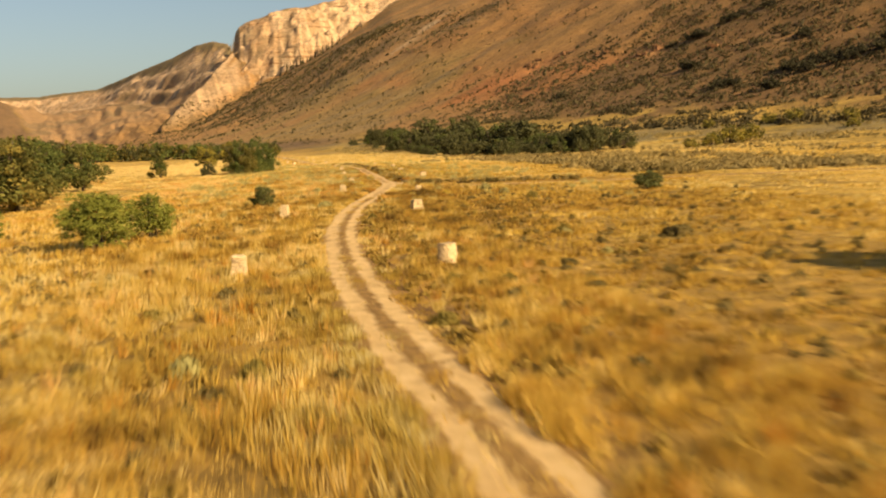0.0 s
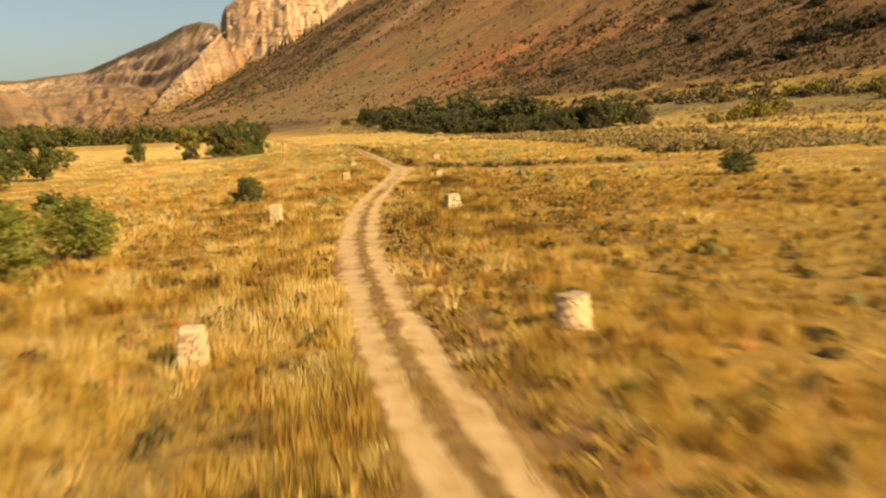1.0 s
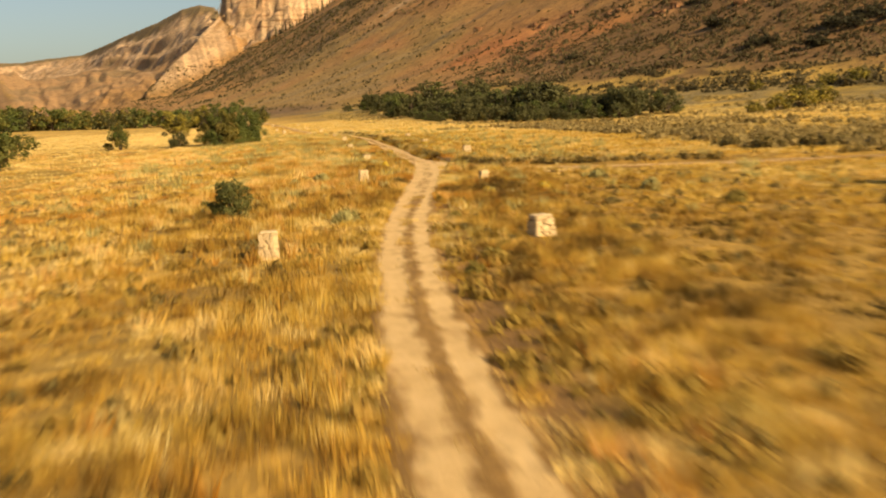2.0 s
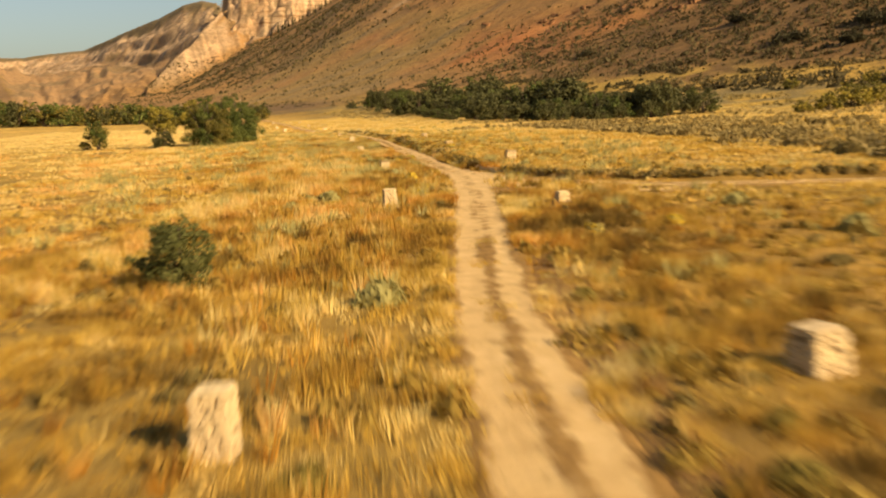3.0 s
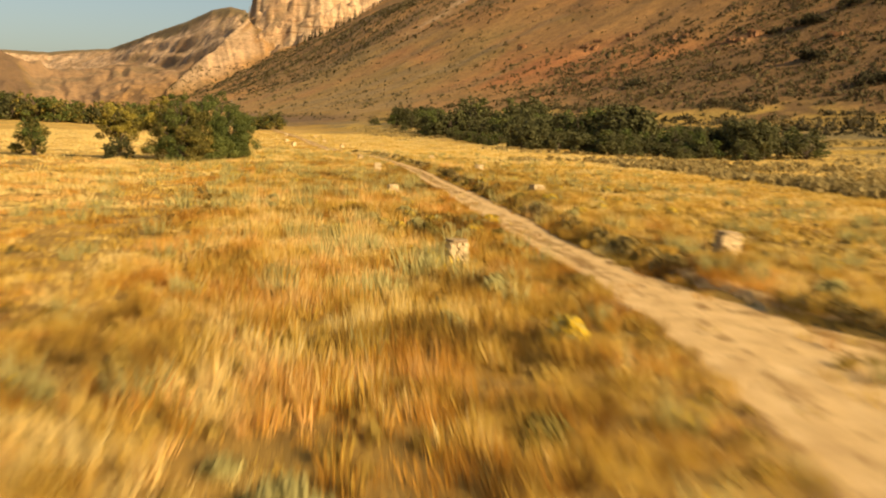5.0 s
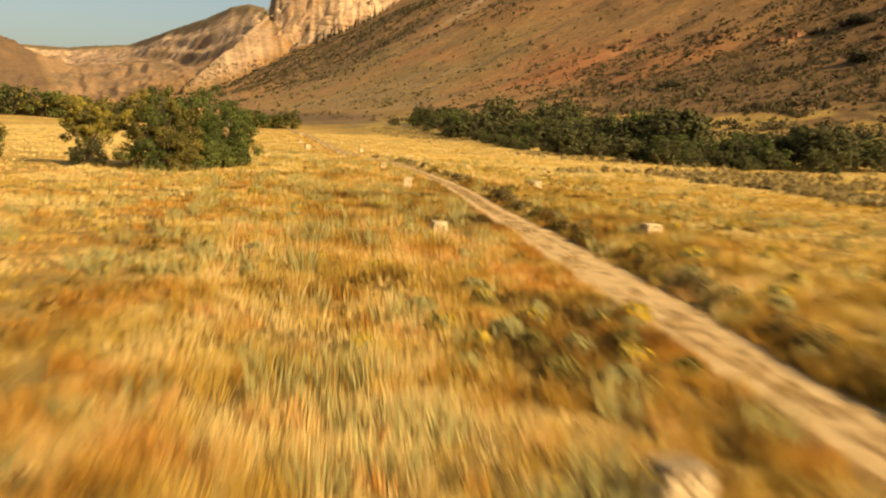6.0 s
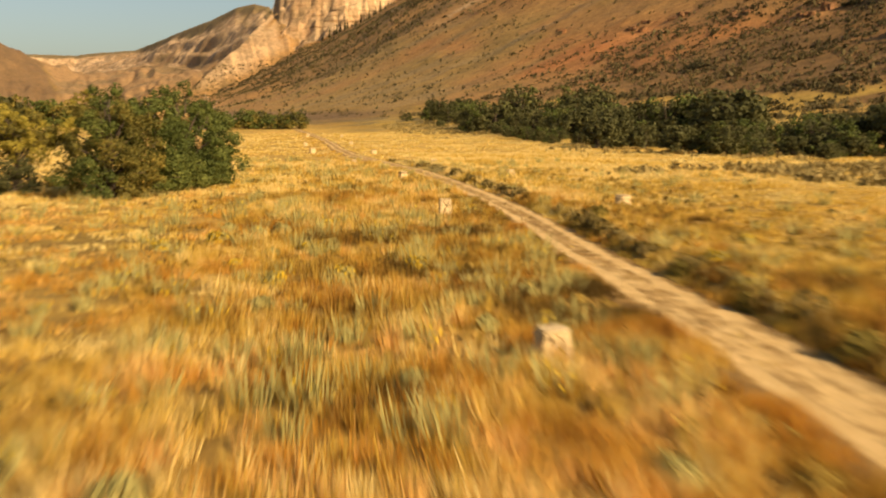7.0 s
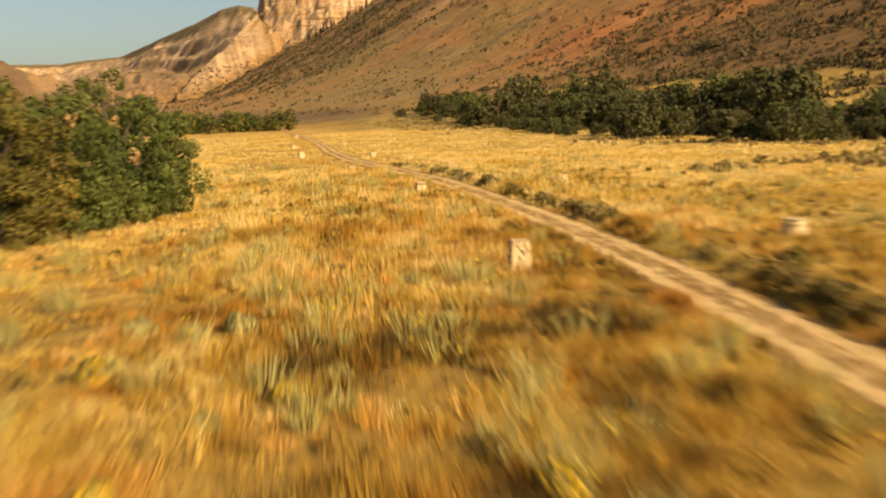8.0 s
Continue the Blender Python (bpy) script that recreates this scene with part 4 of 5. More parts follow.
def tree(name, height, spread, clear, lobes_n, leaf, per_area, mat, seed, label, category="tree", group="", stems=1, second=None, ball=False):
    """Tapered stems with limbs that carry a crown of leafy lobes. clear: the share of the height left bare at the foot."""
    gen = np.random.default_rng(seed)
    base = tagged(new(name), label, category, group)
    lobes = []
    for i in range(lobes_n):
        a = 2.4 * i + gen.uniform(-0.5, 0.5)
        f = (i + 0.5) / lobes_n
        zz = height * (clear + (1 - clear) * (0.13 + 0.68 * f ** (1.25 if clear < 0.2 else 0.8)) * gen.uniform(0.88, 1.06))
        reach = spread * 0.5 * (0.25 + 0.62 * math.sin(math.pi * min(0.93, (0.46 if clear < 0.2 else 0.28) + 0.42 * f))) * gen.uniform(0.75, 1.12)
        size = spread * gen.uniform(0.15, 0.30) * (1.1 - 0.35 * f)
        lobes.append((reach * math.cos(a), reach * math.sin(a), zz, size * gen.uniform(0.9, 1.25), size * gen.uniform(0.9, 1.25), min(size, (height - zz) * 0.95 + 0.15 * size) * gen.uniform(0.8, 1.1)))
    if clear < 0.05 and name == "cottonwood_tree":
        for i in range(6):
            a = 1.05 * i + gen.uniform(-0.3, 0.3)
            lobes.append((spread * 0.36 * math.cos(a), spread * 0.36 * math.sin(a), height * 0.08, spread * 0.2, spread * 0.2, height * gen.uniform(0.08, 0.16)))
    if ball:
        lobes = [(0, 0, height * 0.42, spread * 0.36, spread * 0.36, height * 0.42)]
        for i in range(lobes_n):
            a, e = 2.4 * i, -0.8 + 1.95 * (i + 0.5) / lobes_n
            r = gen.uniform(0.26, 0.33)
            lobes.append((spread * r * math.cos(a) * math.cos(e), spread * r * math.sin(a) * math.cos(e), height * (0.40 + 0.34 * math.sin(e)), spread * 0.17, spread * 0.17, height * 0.19))
    bm = bmesh.new()
    for k in range(stems):
        ox, oy = (0, 0) if stems == 1 else (0.06 * spread * math.cos(2.1 * k), 0.06 * spread * math.sin(2.1 * k))
        r = height * 0.034 / math.sqrt(stems)
        pts = [(ox + gen.uniform(-0.02, 0.02) * height * q, oy + gen.uniform(-0.02, 0.02) * height * q, height * 0.8 * q) for q in np.linspace(0, 1, 6)]
        pts[0] = (ox, oy, -0.1)
        tube(bm, pts, [r * (1.35 - 1.15 * q) for q in np.linspace(0, 1, 6)])
    for x, y, z, *_ in lobes:
        z0 = max(0.15 * height * clear, z * gen.uniform(0.35, 0.6))
        mid = (x * 0.5, y * 0.5, (z0 + z) / 2 + 0.04 * height)
        tube(bm, [(0, 0, z0), mid, (x, y, z)], [height * 0.014, height * 0.010, height * 0.004], 4)
    part("trunk", bm, BARK, base)
    if second:
        share = [l for i, l in enumerate(lobes) if i % second[1] == 0]
        if second[0] is LEAF_DEAD:
            share = [(spread * 0.47 * math.cos(a), spread * 0.47 * math.sin(a), height * f, 0.32, 0.32, 0.55) for a, f in ((-1.5, 0.3), (-1.35, 0.42), (-1.0, 0.62), (1.9, 0.4), (1.6, 0.6))[:second[1] + 2]]
        else:
            lobes = [l for i, l in enumerate(lobes) if i % second[1]]
        new("turning_leaves", leaf_cloud("turning_leaves", share, leaf, per_area, second[0], gen)).parent = base
    new("crown", leaf_cloud("crown", lobes, leaf, per_area, mat, gen)).parent = base
    return base


def put(ob, x, y, turn=0.0, size=1.0, tall=1.0):
    ob.matrix_basis = pose(x, y, ground_z(x, y) - 0.05, 0, 0, turn) @ Matrix.Diagonal((size, size, size * tall, 1))
    return ob


def put_copy(ob, x, y, turn=0.0, size=1.0, tall=1.0):
    keep = ob.matrix_basis.copy()
    ob.matrix_basis = Matrix.Identity(4)
    c = copy_thing(ob, pose(x, y, ground_z(x, y) - 0.05, 0, 0, turn) @ Matrix.Diagonal((size, size, size * tall, 1)))
    ob.matrix_basis = keep
    return c


# the clump of trees in the golden field
clump = "clump of trees in the field"
put(tree("cottonwood_tree", 7.4, 4.6, 0.30, 15, 0.13, 1.4, LEAF_OLIVE, 1, "small cottonwood with olive and yellowing leaves and bare trunk", group=clump, second=(LEAF_YELLOW, 2)), -56.9, 235.6, 30)
put(tree("cottonwood_tree", 8.8, 5.8, 0.03, 17, 0.12, 1.0, LEAF_OLIVE, 2, "broad cottonwood with dull olive leaves reaching the grass", group=clump, stems=3, second=(LEAF_GREEN, 4)), -48.4, 231.8, 80)
put(tree("cottonwood_tree", 9.2, 6.6, 0.02, 17, 0.12, 1.0, LEAF_GREEN, 3, "dense green cottonwood with leaves down to the grass", group=clump, stems=3, second=(LEAF_DEAD, 2)), -47.4, 236.4, 10)
put(tree("cottonwood_tree", 9.2, 6.4, 0.02, 17, 0.12, 1.0, LEAF_GREEN, 4, "green cottonwood with a few withered brown sprays", group=clump, stems=2, second=(LEAF_DEAD, 3)), -46.0, 241.8, 200)
put(tree("cottonwood_tree", 8.2, 5.8, 0.02, 16, 0.12, 1.0, LEAF_GREEN, 6, "green cottonwood closing the clump of trees", group=clump, stems=2, second=(LEAF_OLIVE, 5)), -45.8, 246.4, 250)
put(tree("cottonwood_tree", 8.8, 5.8, 0.2, 13, 0.13, 1.0, LEAF_OLIVE, 7, "brownish olive cottonwood behind greener trees", group=clump, stems=2, second=(LEAF_YELLOW, 4)), -51.6, 239.0, 20)
# low shoot in dark leaf colour, added as the shade under the first tree
put(tree("cottonwood_tree", 2.9, 3.6, 0.0, 12, 0.13, 1.0, LEAF_DARK, 5, "low shoot with darkened leaves standing in for shade at the clump's foot", group=clump, stems=2), -56.4, 234.0, 140)

def dead_tree(x, y, height, seed):
    """A bleached bare snag with forked limbs."""
    gen = random.Random(seed)
    base = tagged(new("dead_tree"), "bleached leafless dead tree behind green trees", "dead tree")
    bm = bmesh.new()
    tube(bm, [(0, 0, -0.1), (0.1, 0, height * 0.4), (-0.1, 0.1, height * 0.7), (0.1, 0.1, height)], [0.13, 0.1, 0.06, 0.02])
    part("trunk", bm, DEADWOOD, base)
    for k in range(9):
        a, z = k * 2.2, height * gen.uniform(0.35, 0.85)
        r = gen.uniform(0.9, 1.8)
        bm = bmesh.new()
        tube(bm, [(0, 0, z), (r * 0.5 * math.cos(a), r * 0.5 * math.sin(a), z + r * 0.45), (r * math.cos(a + 0.3), r * math.sin(a + 0.3), z + r * 1.1)], [0.045, 0.03, 0.01], 5)
        part("limb", bm, DEADWOOD, base)
    base.matrix_basis = pose(x, y, ground_z(x, y))


dead_tree(-46.6, 250.5, 7.8, 3)

# lone bushes
put(tree("bush", 2.5, 2.75, 0.0, 13, 0.06, 0.9, LEAF_BALL, 11, "round dull green bush standing alone in grass", "bush", stems=4, ball=True), -18.0, 96.8)
put(tree("bush", 4.2, 4.8, 0.0, 15, 0.095, 0.85, LEAF_BUSH, 12, "bright green leafy bush casting shade on grass", "bush", stems=4, ball=True), -21.3, 60.8)
put(tree("bush", 3.7, 3.9, 0.0, 13, 0.095, 0.85, LEAF_BUSH, 13, "smaller bright green leafy bush beside a larger one", "bush", stems=4, ball=True), -20.0, 67.6)
put(tree("bush", 2.2, 2.6, 0.0, 10, 0.18, 0.95, LEAF_GREEN, 14, "round green bush behind brighter bushes", "bush", stems=4, ball=True), -33.4, 98.0)
put(tree("bush", 2.1, 3.3, 0.0, 12, 0.12, 0.95, LEAF_BALL, 15, "dark green bush alone in the open meadow", "bush", stems=4, ball=True), 19.6, 100.0)
put(tree("bush", 5.6, 4.8, 0.0, 12, 0.17, 0.95, LEAF_OLIVE, 16, "small upright green tree in golden field", "small tree", stems=2, second=(LEAF_GREEN, 2), ball=True), -69.4, 239.5)
put(tree("bush", 1.8, 2.4, 0.0, 10, 0.16, 0.95, LEAF_OLIVE, 17, "small olive bush in golden field", "bush", stems=2, ball=True), -72.0, 240.5)
put(tree("tree", 5.8, 6.6, 0.05, 18, 0.22, 1.5, LEAF_DARK, 18, "dark leafy tree shading the meadow grass"), 23.4, 37.2)
put(tree("bush", 2.6, 3.0, 0.0, 10, 0.2, 0.95, LEAF_BUSH, 19, "green bush at the meadow edge", "bush", stems=4, ball=True), -33.5, 72.5)

# trees along the stream on the other side of the meadow
stream = "trees along the stream"
left_kinds = [tree("stream_tree", 10, 8.5, 0.05, 17, 0.24, 0.9, m_, 30 + i, l_, group=stream, stems=2, second=s2)
              for i, (m_, l_, s2) in enumerate(((LEAF_STREAM, "olive green stream tree with yellowing leaves", (LEAF_OLIVE, 5)), (LEAF_GREEN, "green leafy stream tree at the meadow edge", (LEAF_STREAM, 3)), (LEAF_STREAM, "dull olive stream tree with orange tinge", (LEAF_GREEN, 3))))]
spots = [(-49, 112, 1.0), (-56, 118, 1.05), (-61, 167, 0.92), (-68, 160, 1.0), (-58, 140, 1.0), (-66, 130, 1.15), (-75, 140, 1.2), (-73, 178, 0.9), (-84, 165, 1.2), (-90, 190, 1.1), (-53, 100, 0.8), (-64, 108, 1.15),
         (-96, 210, 1.1), (-104, 196, 1.2), (-79, 118, 1.2), (-47, 84, 0.7), (-56, 88, 0.9)]
for i, (x_, y_, k_) in enumerate(spots):
    if i < 3:
        put(left_kinds[i], x_, y_, i * 70, k_)
    else:
        put_copy(left_kinds[i % 3], x_, y_, i * 77, k_, 0.92 + 0.05 * (i % 4))

# the far belt of trees that closes the field
belt = "belt of trees behind the field"
belt_kinds = [tree("belt_tree", 12, 12, 0.02, 15, 0.72, 0.85, m_, 50 + i, "dusty green tree in the far belt behind golden field", group=belt, stems=2, second=s2)
              for i, (m_, s2) in enumerate(((LEAF_DARK, (LEAF_OLIVE, 4)), (LEAF_GREEN, (LEAF_OLIVE, 3)), (LEAF_OLIVE, (LEAF_GREEN, 2))))]
gen_b = random.Random(5)
first = 0
for row in range(3):
    for i in range(34 if row < 2 else 22):
        f_ = i / 33
        x_ = -330 + 226 * f_ + gen_b.uniform(-4, 4) - row * 6 - 60 * (row == 2)
        y_ = 545 + 55 * f_ + row * 14 + gen_b.uniform(-5, 5) + 50 * (row == 2)
        k_ = gen_b.uniform(0.75, 1.15) * (1.25 if row == 2 else 1.0) * (1.0 - 0.35 * max(0.0, f_ - 0.6) / 0.4)
        if first < 3:
            put(belt_kinds[first], x_, y_, 0, k_)
            first += 1
        else:
            put_copy(belt_kinds[gen_b.randrange(3)], x_, y_, gen_b.uniform(0, 360), k_, gen_b.uniform(0.85, 1.1))

# the dark grove at the foot of the slope
grove = "dark grove at the hill foot"
grove_kinds = [tree("willow_tree", 10, 10.5, 0.0, 17, 0.42, 0.85, m_, 70 + i, "dark green bushy willow in a dense grove", group=grove, stems=3, second=s2)
               for i, (m_, s2) in enumerate(((LEAF_DARK, None), (LEAF_DARK, (LEAF_GREEN, 4)), (LEAF_DARK, (LEAF_BALL, 3))))]
gen_g = random.Random(9)
first = 0
for i in range(87):
    f_ = (i % 29) / 28
    row = i // 29
    x_ = np.interp(f_, [0, 0.25, 0.55, 0.8, 1], [34, 14, -1, -18, -56]) + gen_g.uniform(-3, 3)
    y_ = np.interp(f_, [0, 0.25, 0.55, 0.8, 1], [308, 335, 400, 480, 635]) + gen_g.uniform(-4, 4)
    back = (row * 11 + gen_g.uniform(0, 10) - 8) * (1.25 - 0.5 * f_)
    x_, y_ = x_ + back * 0.95, y_ + back * 0.3
    k_ = gen_g.uniform(0.6, 1.0) * (0.62, 0.95, 1.12)[row] * (0.6 + 0.8 * float(smooth(0.2, 0.8, wave(x_ / 19, y_ / 19, 15)))) * (0.74 + 0.26 * float(smooth(0.04, 0.28, f_)))
    if first < 3:
        put(grove_kinds[first], x_, y_, 0, k_)
        first += 1
    else:
        put_copy(grove_kinds[gen_g.randrange(3)], x_, y_, gen_g.uniform(0, 360), k_, gen_g.uniform(0.85, 1.1))

# yellow-green bushes between grove and slope
shrubs = "yellow-green bushes on the flat"
yellow = tree("willow_bush", 6.2, 7.5, 0.0, 13, 0.45, 0.95, LEAF_YELLOW, 90, "yellow-green spreading willow bush on the flat", "bush", shrubs, 4, (LEAF_OLIVE, 2))
put(yellow, 81, 290)
for x_, y_, k_ in ((88, 295, 0.9), (75, 288, 0.7), (68, 284, 0.5), (121, 302, 0.55), (128, 322, 0.7), (118, 345, 0.8), (112, 352, 0.65), (96, 372, 0.6)):
    put_copy(yellow, x_, y_, x_ * 31, k_)

# dark tall bushes in the hollows of the near hillside
juniper_kinds = [tree("juniper_bush", 5.2, 6.6, 0.0, 12, 0.5, 0.9, m_, 110 + i, "dark green spreading juniper bush on brown hillside", "juniper bush", "junipers on the hillside", 3) for i, m_ in enumerate((JUNIPER, JUNIPER))]
gen_j = random.Random(17)
first = 0
for s_, d_, n_, ws_, wd_ in ((458, 418, 5, 10, 7), (440, 447, 7, 13, 8), (320, 358, 7, 13, 5), (312, 372, 6, 11, 6), (480, 417, 2, 4, 2), (367, 402, 3, 9, 3), (296, 380, 5, 9, 8), (345, 335, 4, 14, 4), (405, 372, 3, 10, 4), (300, 326, 4, 12, 3), (500, 345, 2, 8, 3)):
    for k in range(n_):
        s1, d1 = s_ + gen_j.uniform(-ws_, ws_), d_ + gen_j.uniform(-wd_, wd_)
        x_, y_ = NX * d1 - NY * s1, NY * d1 + NX * s1
        k_ = gen_j.uniform(0.55, 1.15)
        if first < 2:
            put(juniper_kinds[first], x_, y_, 0, k_)
            first += 1
        else:
            put_copy(juniper_kinds[gen_j.randrange(2)], x_, y_, gen_j.uniform(0, 360), k_, gen_j.uniform(0.8, 1.1))


def conifer(height, seed):
    """A narrow fir: straight trunk and drooping whorls of needle sprays that shorten towards the tip."""
    gen = np.random.default_rng(seed)
    base = tagged(new("fir_tree"), "tall dark fir at the foot of pale cliff", "fir tree", "firs below the cliff")
    bm = bmesh.new()
    tube(bm, [(0, 0, -1), (0.1, 0, height * 0.5), (0, 0, height)], [height * 0.02, height * 0.012, 0.03])
    part("trunk", bm, BARK, base)
    vs = []
    for k in range(26):
        f = k / 26
        z = height * (0.08 + 0.92 * f)
        reach = height * 0.19 * (1 - f) ** 0.8 * gen.uniform(0.7, 1.15) + 0.2
        for j in range(9):
            a = gen.uniform(0, 2 * math.pi)
            d, e = np.array([math.cos(a), math.sin(a), -0.35]), np.array([-math.sin(a), math.cos(a), 0.0])
            p, r = np.array([0, 0, z]), reach * gen.uniform(0.6, 1.1)
            vs += [p, p + d * r * 0.55 + e * r * 0.22, p + d * r, p + d * r * 0.55 - e * r * 0.22 + np.array([0, 0, -0.12 * r])]
    new("needles", sheet("needles", np.array(vs), np.arange(len(vs)).reshape(-1, 4), LEAF_DARK, False)).parent = base
    return base


fir_kinds = [conifer(22, 601), conifer(24, 602), conifer(20, 603)]
gen_f = random.Random(23)
for k in range(34):
    f_ = k / 33
    a_ = radians(-9.5 + 4.9 * f_ + gen_f.uniform(-0.12, 0.12))
    r_ = np.interp(math.degrees(a_), list(FOOT), [v[0] for v in FOOT.values()]) + gen_f.uniform(-34, 12)
    x_, y_, k_ = -13 + r_ * math.sin(a_), 95 + r_ * math.cos(a_), gen_f.uniform(0.45, 1.2) * (1.0 if 0.05 < f_ < 0.65 else 0.6)
    if k < 3:
        put(fir_kinds[k], x_, y_, 0, k_)
    else:
        put_copy(fir_kinds[k % 3], x_, y_, k * 77, k_)

# ---- red ledges that break out of the slope ----
RED_ROCK = solid_material("red_sandstone", [(0.3, (0.10, 0.055, 0.026)), (0.5, (0.25, 0.125, 0.056)), (0.75, (0.38, 0.20, 0.09))], 0.35, 0.95, 0.8, 0.6)
LEDGES = [slab(40 + k, RED_ROCK) for k in range(6)]
gen_r = random.Random(41)
for k, (x_, y_, n_) in enumerate(OUTCROPS):
    base = tagged(new("rock_outcrop"), "broken red sandstone outcrop on the hillside", "rock outcrop", "red outcrops on the hillside")
    base.matrix_basis = pose(x_, y_, ground_z(x_, y_), 0, 0, 118.7 + gen_r.uniform(-12, 12))
    for i in range(n_):
        ob = new("ledge", LEDGES[gen_r.randrange(6)])
        ob.parent = base
        px_, py_ = gen_r.uniform(-7, 7), gen_r.uniform(-2.5, 2.5)
        wx, wy = base.matrix_basis.to_3x3() @ Vector((px_, py_, 0)) @ Vector((1, 0, 0)), base.matrix_basis.to_3x3() @ Vector((px_, py_, 0)) @ Vector((0, 1, 0))
        dz = ground_z(x_ + wx, y_ + wy) - ground_z(x_, y_)
        ob.matrix_basis = pose(px_, py_, dz + gen_r.uniform(-0.9, -0.1), gen_r.uniform(-14, 14), gen_r.uniform(-14, 14), gen_r.uniform(-30, 30)) @ Matrix.Diagonal((gen_r.uniform(2.5, 6.5), gen_r.uniform(2.0, 4.0), gen_r.uniform(1.6, 3.4), 1))

# ---- brush on flats and slopes ----
def brush(name, x, y, size, mat, label, gen, count=12, leaf=0.5):
    """Low rounded clumps of short broad blades."""
    n = len(x)
    z = land(x, y)[0]
    u = gen.normal(size=(n, count, 3))
    u /= np.linalg.norm(u, axis=2)[..., None]
    u[..., 2] = np.abs(u[..., 2])
    rad = size[:, None, None] * np.array([0.5, 0.5, 0.62])
    c = np.stack([x, y, z], 1)[:, None] + u * rad * gen.uniform(0.55, 1.0, (n, count, 1))
    nrm = u + gen.normal(size=u.shape) * 0.4
    nrm /= np.linalg.norm(nrm, axis=2)[..., None]
    d = np.array([0, 0, 1.0]) + gen.normal(size=u.shape) * 0.35
    d = d - nrm * (d * nrm).sum(2)[..., None] + 0.001
    d /= np.linalg.norm(d, axis=2)[..., None]
    e = np.cross(nrm, d)
    L = (size[:, None] * leaf * gen.uniform(0.7, 1.3, (n, count)))[..., None]
    v = np.stack([c - d * L * 0.5 - e * L * 0.3, c - d * L * 0.5 + e * L * 0.3, c + d * L * 0.6], 2).reshape(-1, 3)
    return tagged(new(name, sheet(name, v, np.arange(len(v)).reshape(-1, 3), mat, False)), label, "shrubs", kind="stuff")


def build_brush():
    gen = np.random.default_rng(33)
    # hillside shrubs
    n = 110000
    s, d = 120 + 1750 * gen.uniform(0, 1, n) ** 1.6, gen.uniform(262, 640, n)
    x, y = NX * d - NY * s, NY * d + NX * s
    n1, n4 = fbm(x / 60, y / 60, 201, 4), fbm(s / 70, d / 45, 241, 4)
    near = 1 - smooth(430, 640, s + (n1 - 0.5) * 160)
    scrub = smooth(1080, 1200, s + (n1 - 0.5) * 160) * smooth(385, 420, d + (n4 - 0.5) * 60)
    hollow = np.exp(-((s - 1320) / 130) ** 2 - ((d - 608) / 26) ** 2) + np.exp(-((s - 975) / 70) ** 2 - ((d - 560) / 32) ** 2)
    dens = 0.035 + 1.25 * near + 0.26 * scrub + 0.5 * hollow + 0.14 * smooth(0.5, 0.7, n4) + 0.45 * np.exp(-((s - 590) / 90) ** 2 - ((d - 375) / 55) ** 2)
    gold = np.exp(-((d - 297) / 11) ** 2) * smooth(180, 260, s)
    keep = gen.uniform(0, 1, n) < dens * (0.1 + 1.5 * smooth(0.36, 0.62, fbm(x / 9, y / 9, 441, 3))) * (1 - gold)
    x, y, s = x[keep], y[keep], s[keep]
    size = gen.uniform(0.9, 2.3, len(x)) * (1 + 0.8 * (gen.uniform(0, 1, len(x)) < 0.10)) * (0.8 + 0.5 * smooth(700, 1300, s))
    brush("hillside_shrubs", x, y, size, SHRUB, "dark scattered scrub on the brown hillside", gen, 6, 0.9)
    # dark lines of scrub along the terrace edges
    s, e = gen.uniform(150, 620, 1100), gen.integers(0, 2, 1100)
    d = np.where(e == 0, 272 + (fbm(s / 60, s * 0, 471, 3) - 0.5) * 24, 303 + (fbm(s / 50, s * 0, 481, 3) - 0.5) * 30) + gen.normal(size=1100) * 2.0
    keep = fbm(s / 25, e * 9.0, 491, 2) > 0.42
    x, y = (NX * d - NY * s)[keep], (NY * d + NX * s)[keep]
    brush("terrace_scrub", x, y, gen.uniform(1.2, 3.0, len(x)), SHRUB, "dark scrub along the terrace edges", gen, 16, 0.5)
    # sagebrush band across the flat before the slope
    n = 9000
    t = gen.uniform(0, 1, n)
    x = np.interp(t, [0, 0.08, 0.18, 0.34, 0.48, 0.6, 0.7, 1], [-7, 6, 13, 20, 23, 26, 42, 95])
    y = np.interp(t, [0, 0.08, 0.18, 0.34, 0.48, 0.6, 0.7, 1], [270, 259, 240, 205, 175, 145, 131, 118])
    deep = gen.uniform(0, 1, n) ** 1.9 * 46 + (fbm(t * 16, t * 0, 455, 3) - 0.5) * 12
    x, y = x + deep * 0.9 + gen.normal(size=n) * 1.2, y + deep * 0.44 + gen.normal(size=n) * 1.2
    keep = gen.uniform(0, 1, n) < smooth(0.36, 0.6, fbm(x / 7, y / 7, 451, 3)) * np.clip(1 - 0.6 * deep / 46, 0.2, 1)
    x, y = x[keep], y[keep]
    brush("sagebrush_band", x, y, gen.uniform(0.8, 1.7, len(x)), DULL_SAGE, "dusty grey-brown sagebrush band across the valley flat", gen, 16, 0.45)
    mx, my = np.repeat([25, 28, 31, 27, 35, 24], 5) + gen.normal(size=30) * 1.6, np.repeat([141, 139, 142, 146, 145, 150], 5) + gen.normal(size=30) * 1.6
    brush("tall_sagebrush", mx, my, gen.uniform(1.2, 2.2, 30), DARK_SAGE, "tall dark sagebrush thicket on the flat", gen, 70, 0.3)
    n = 15000
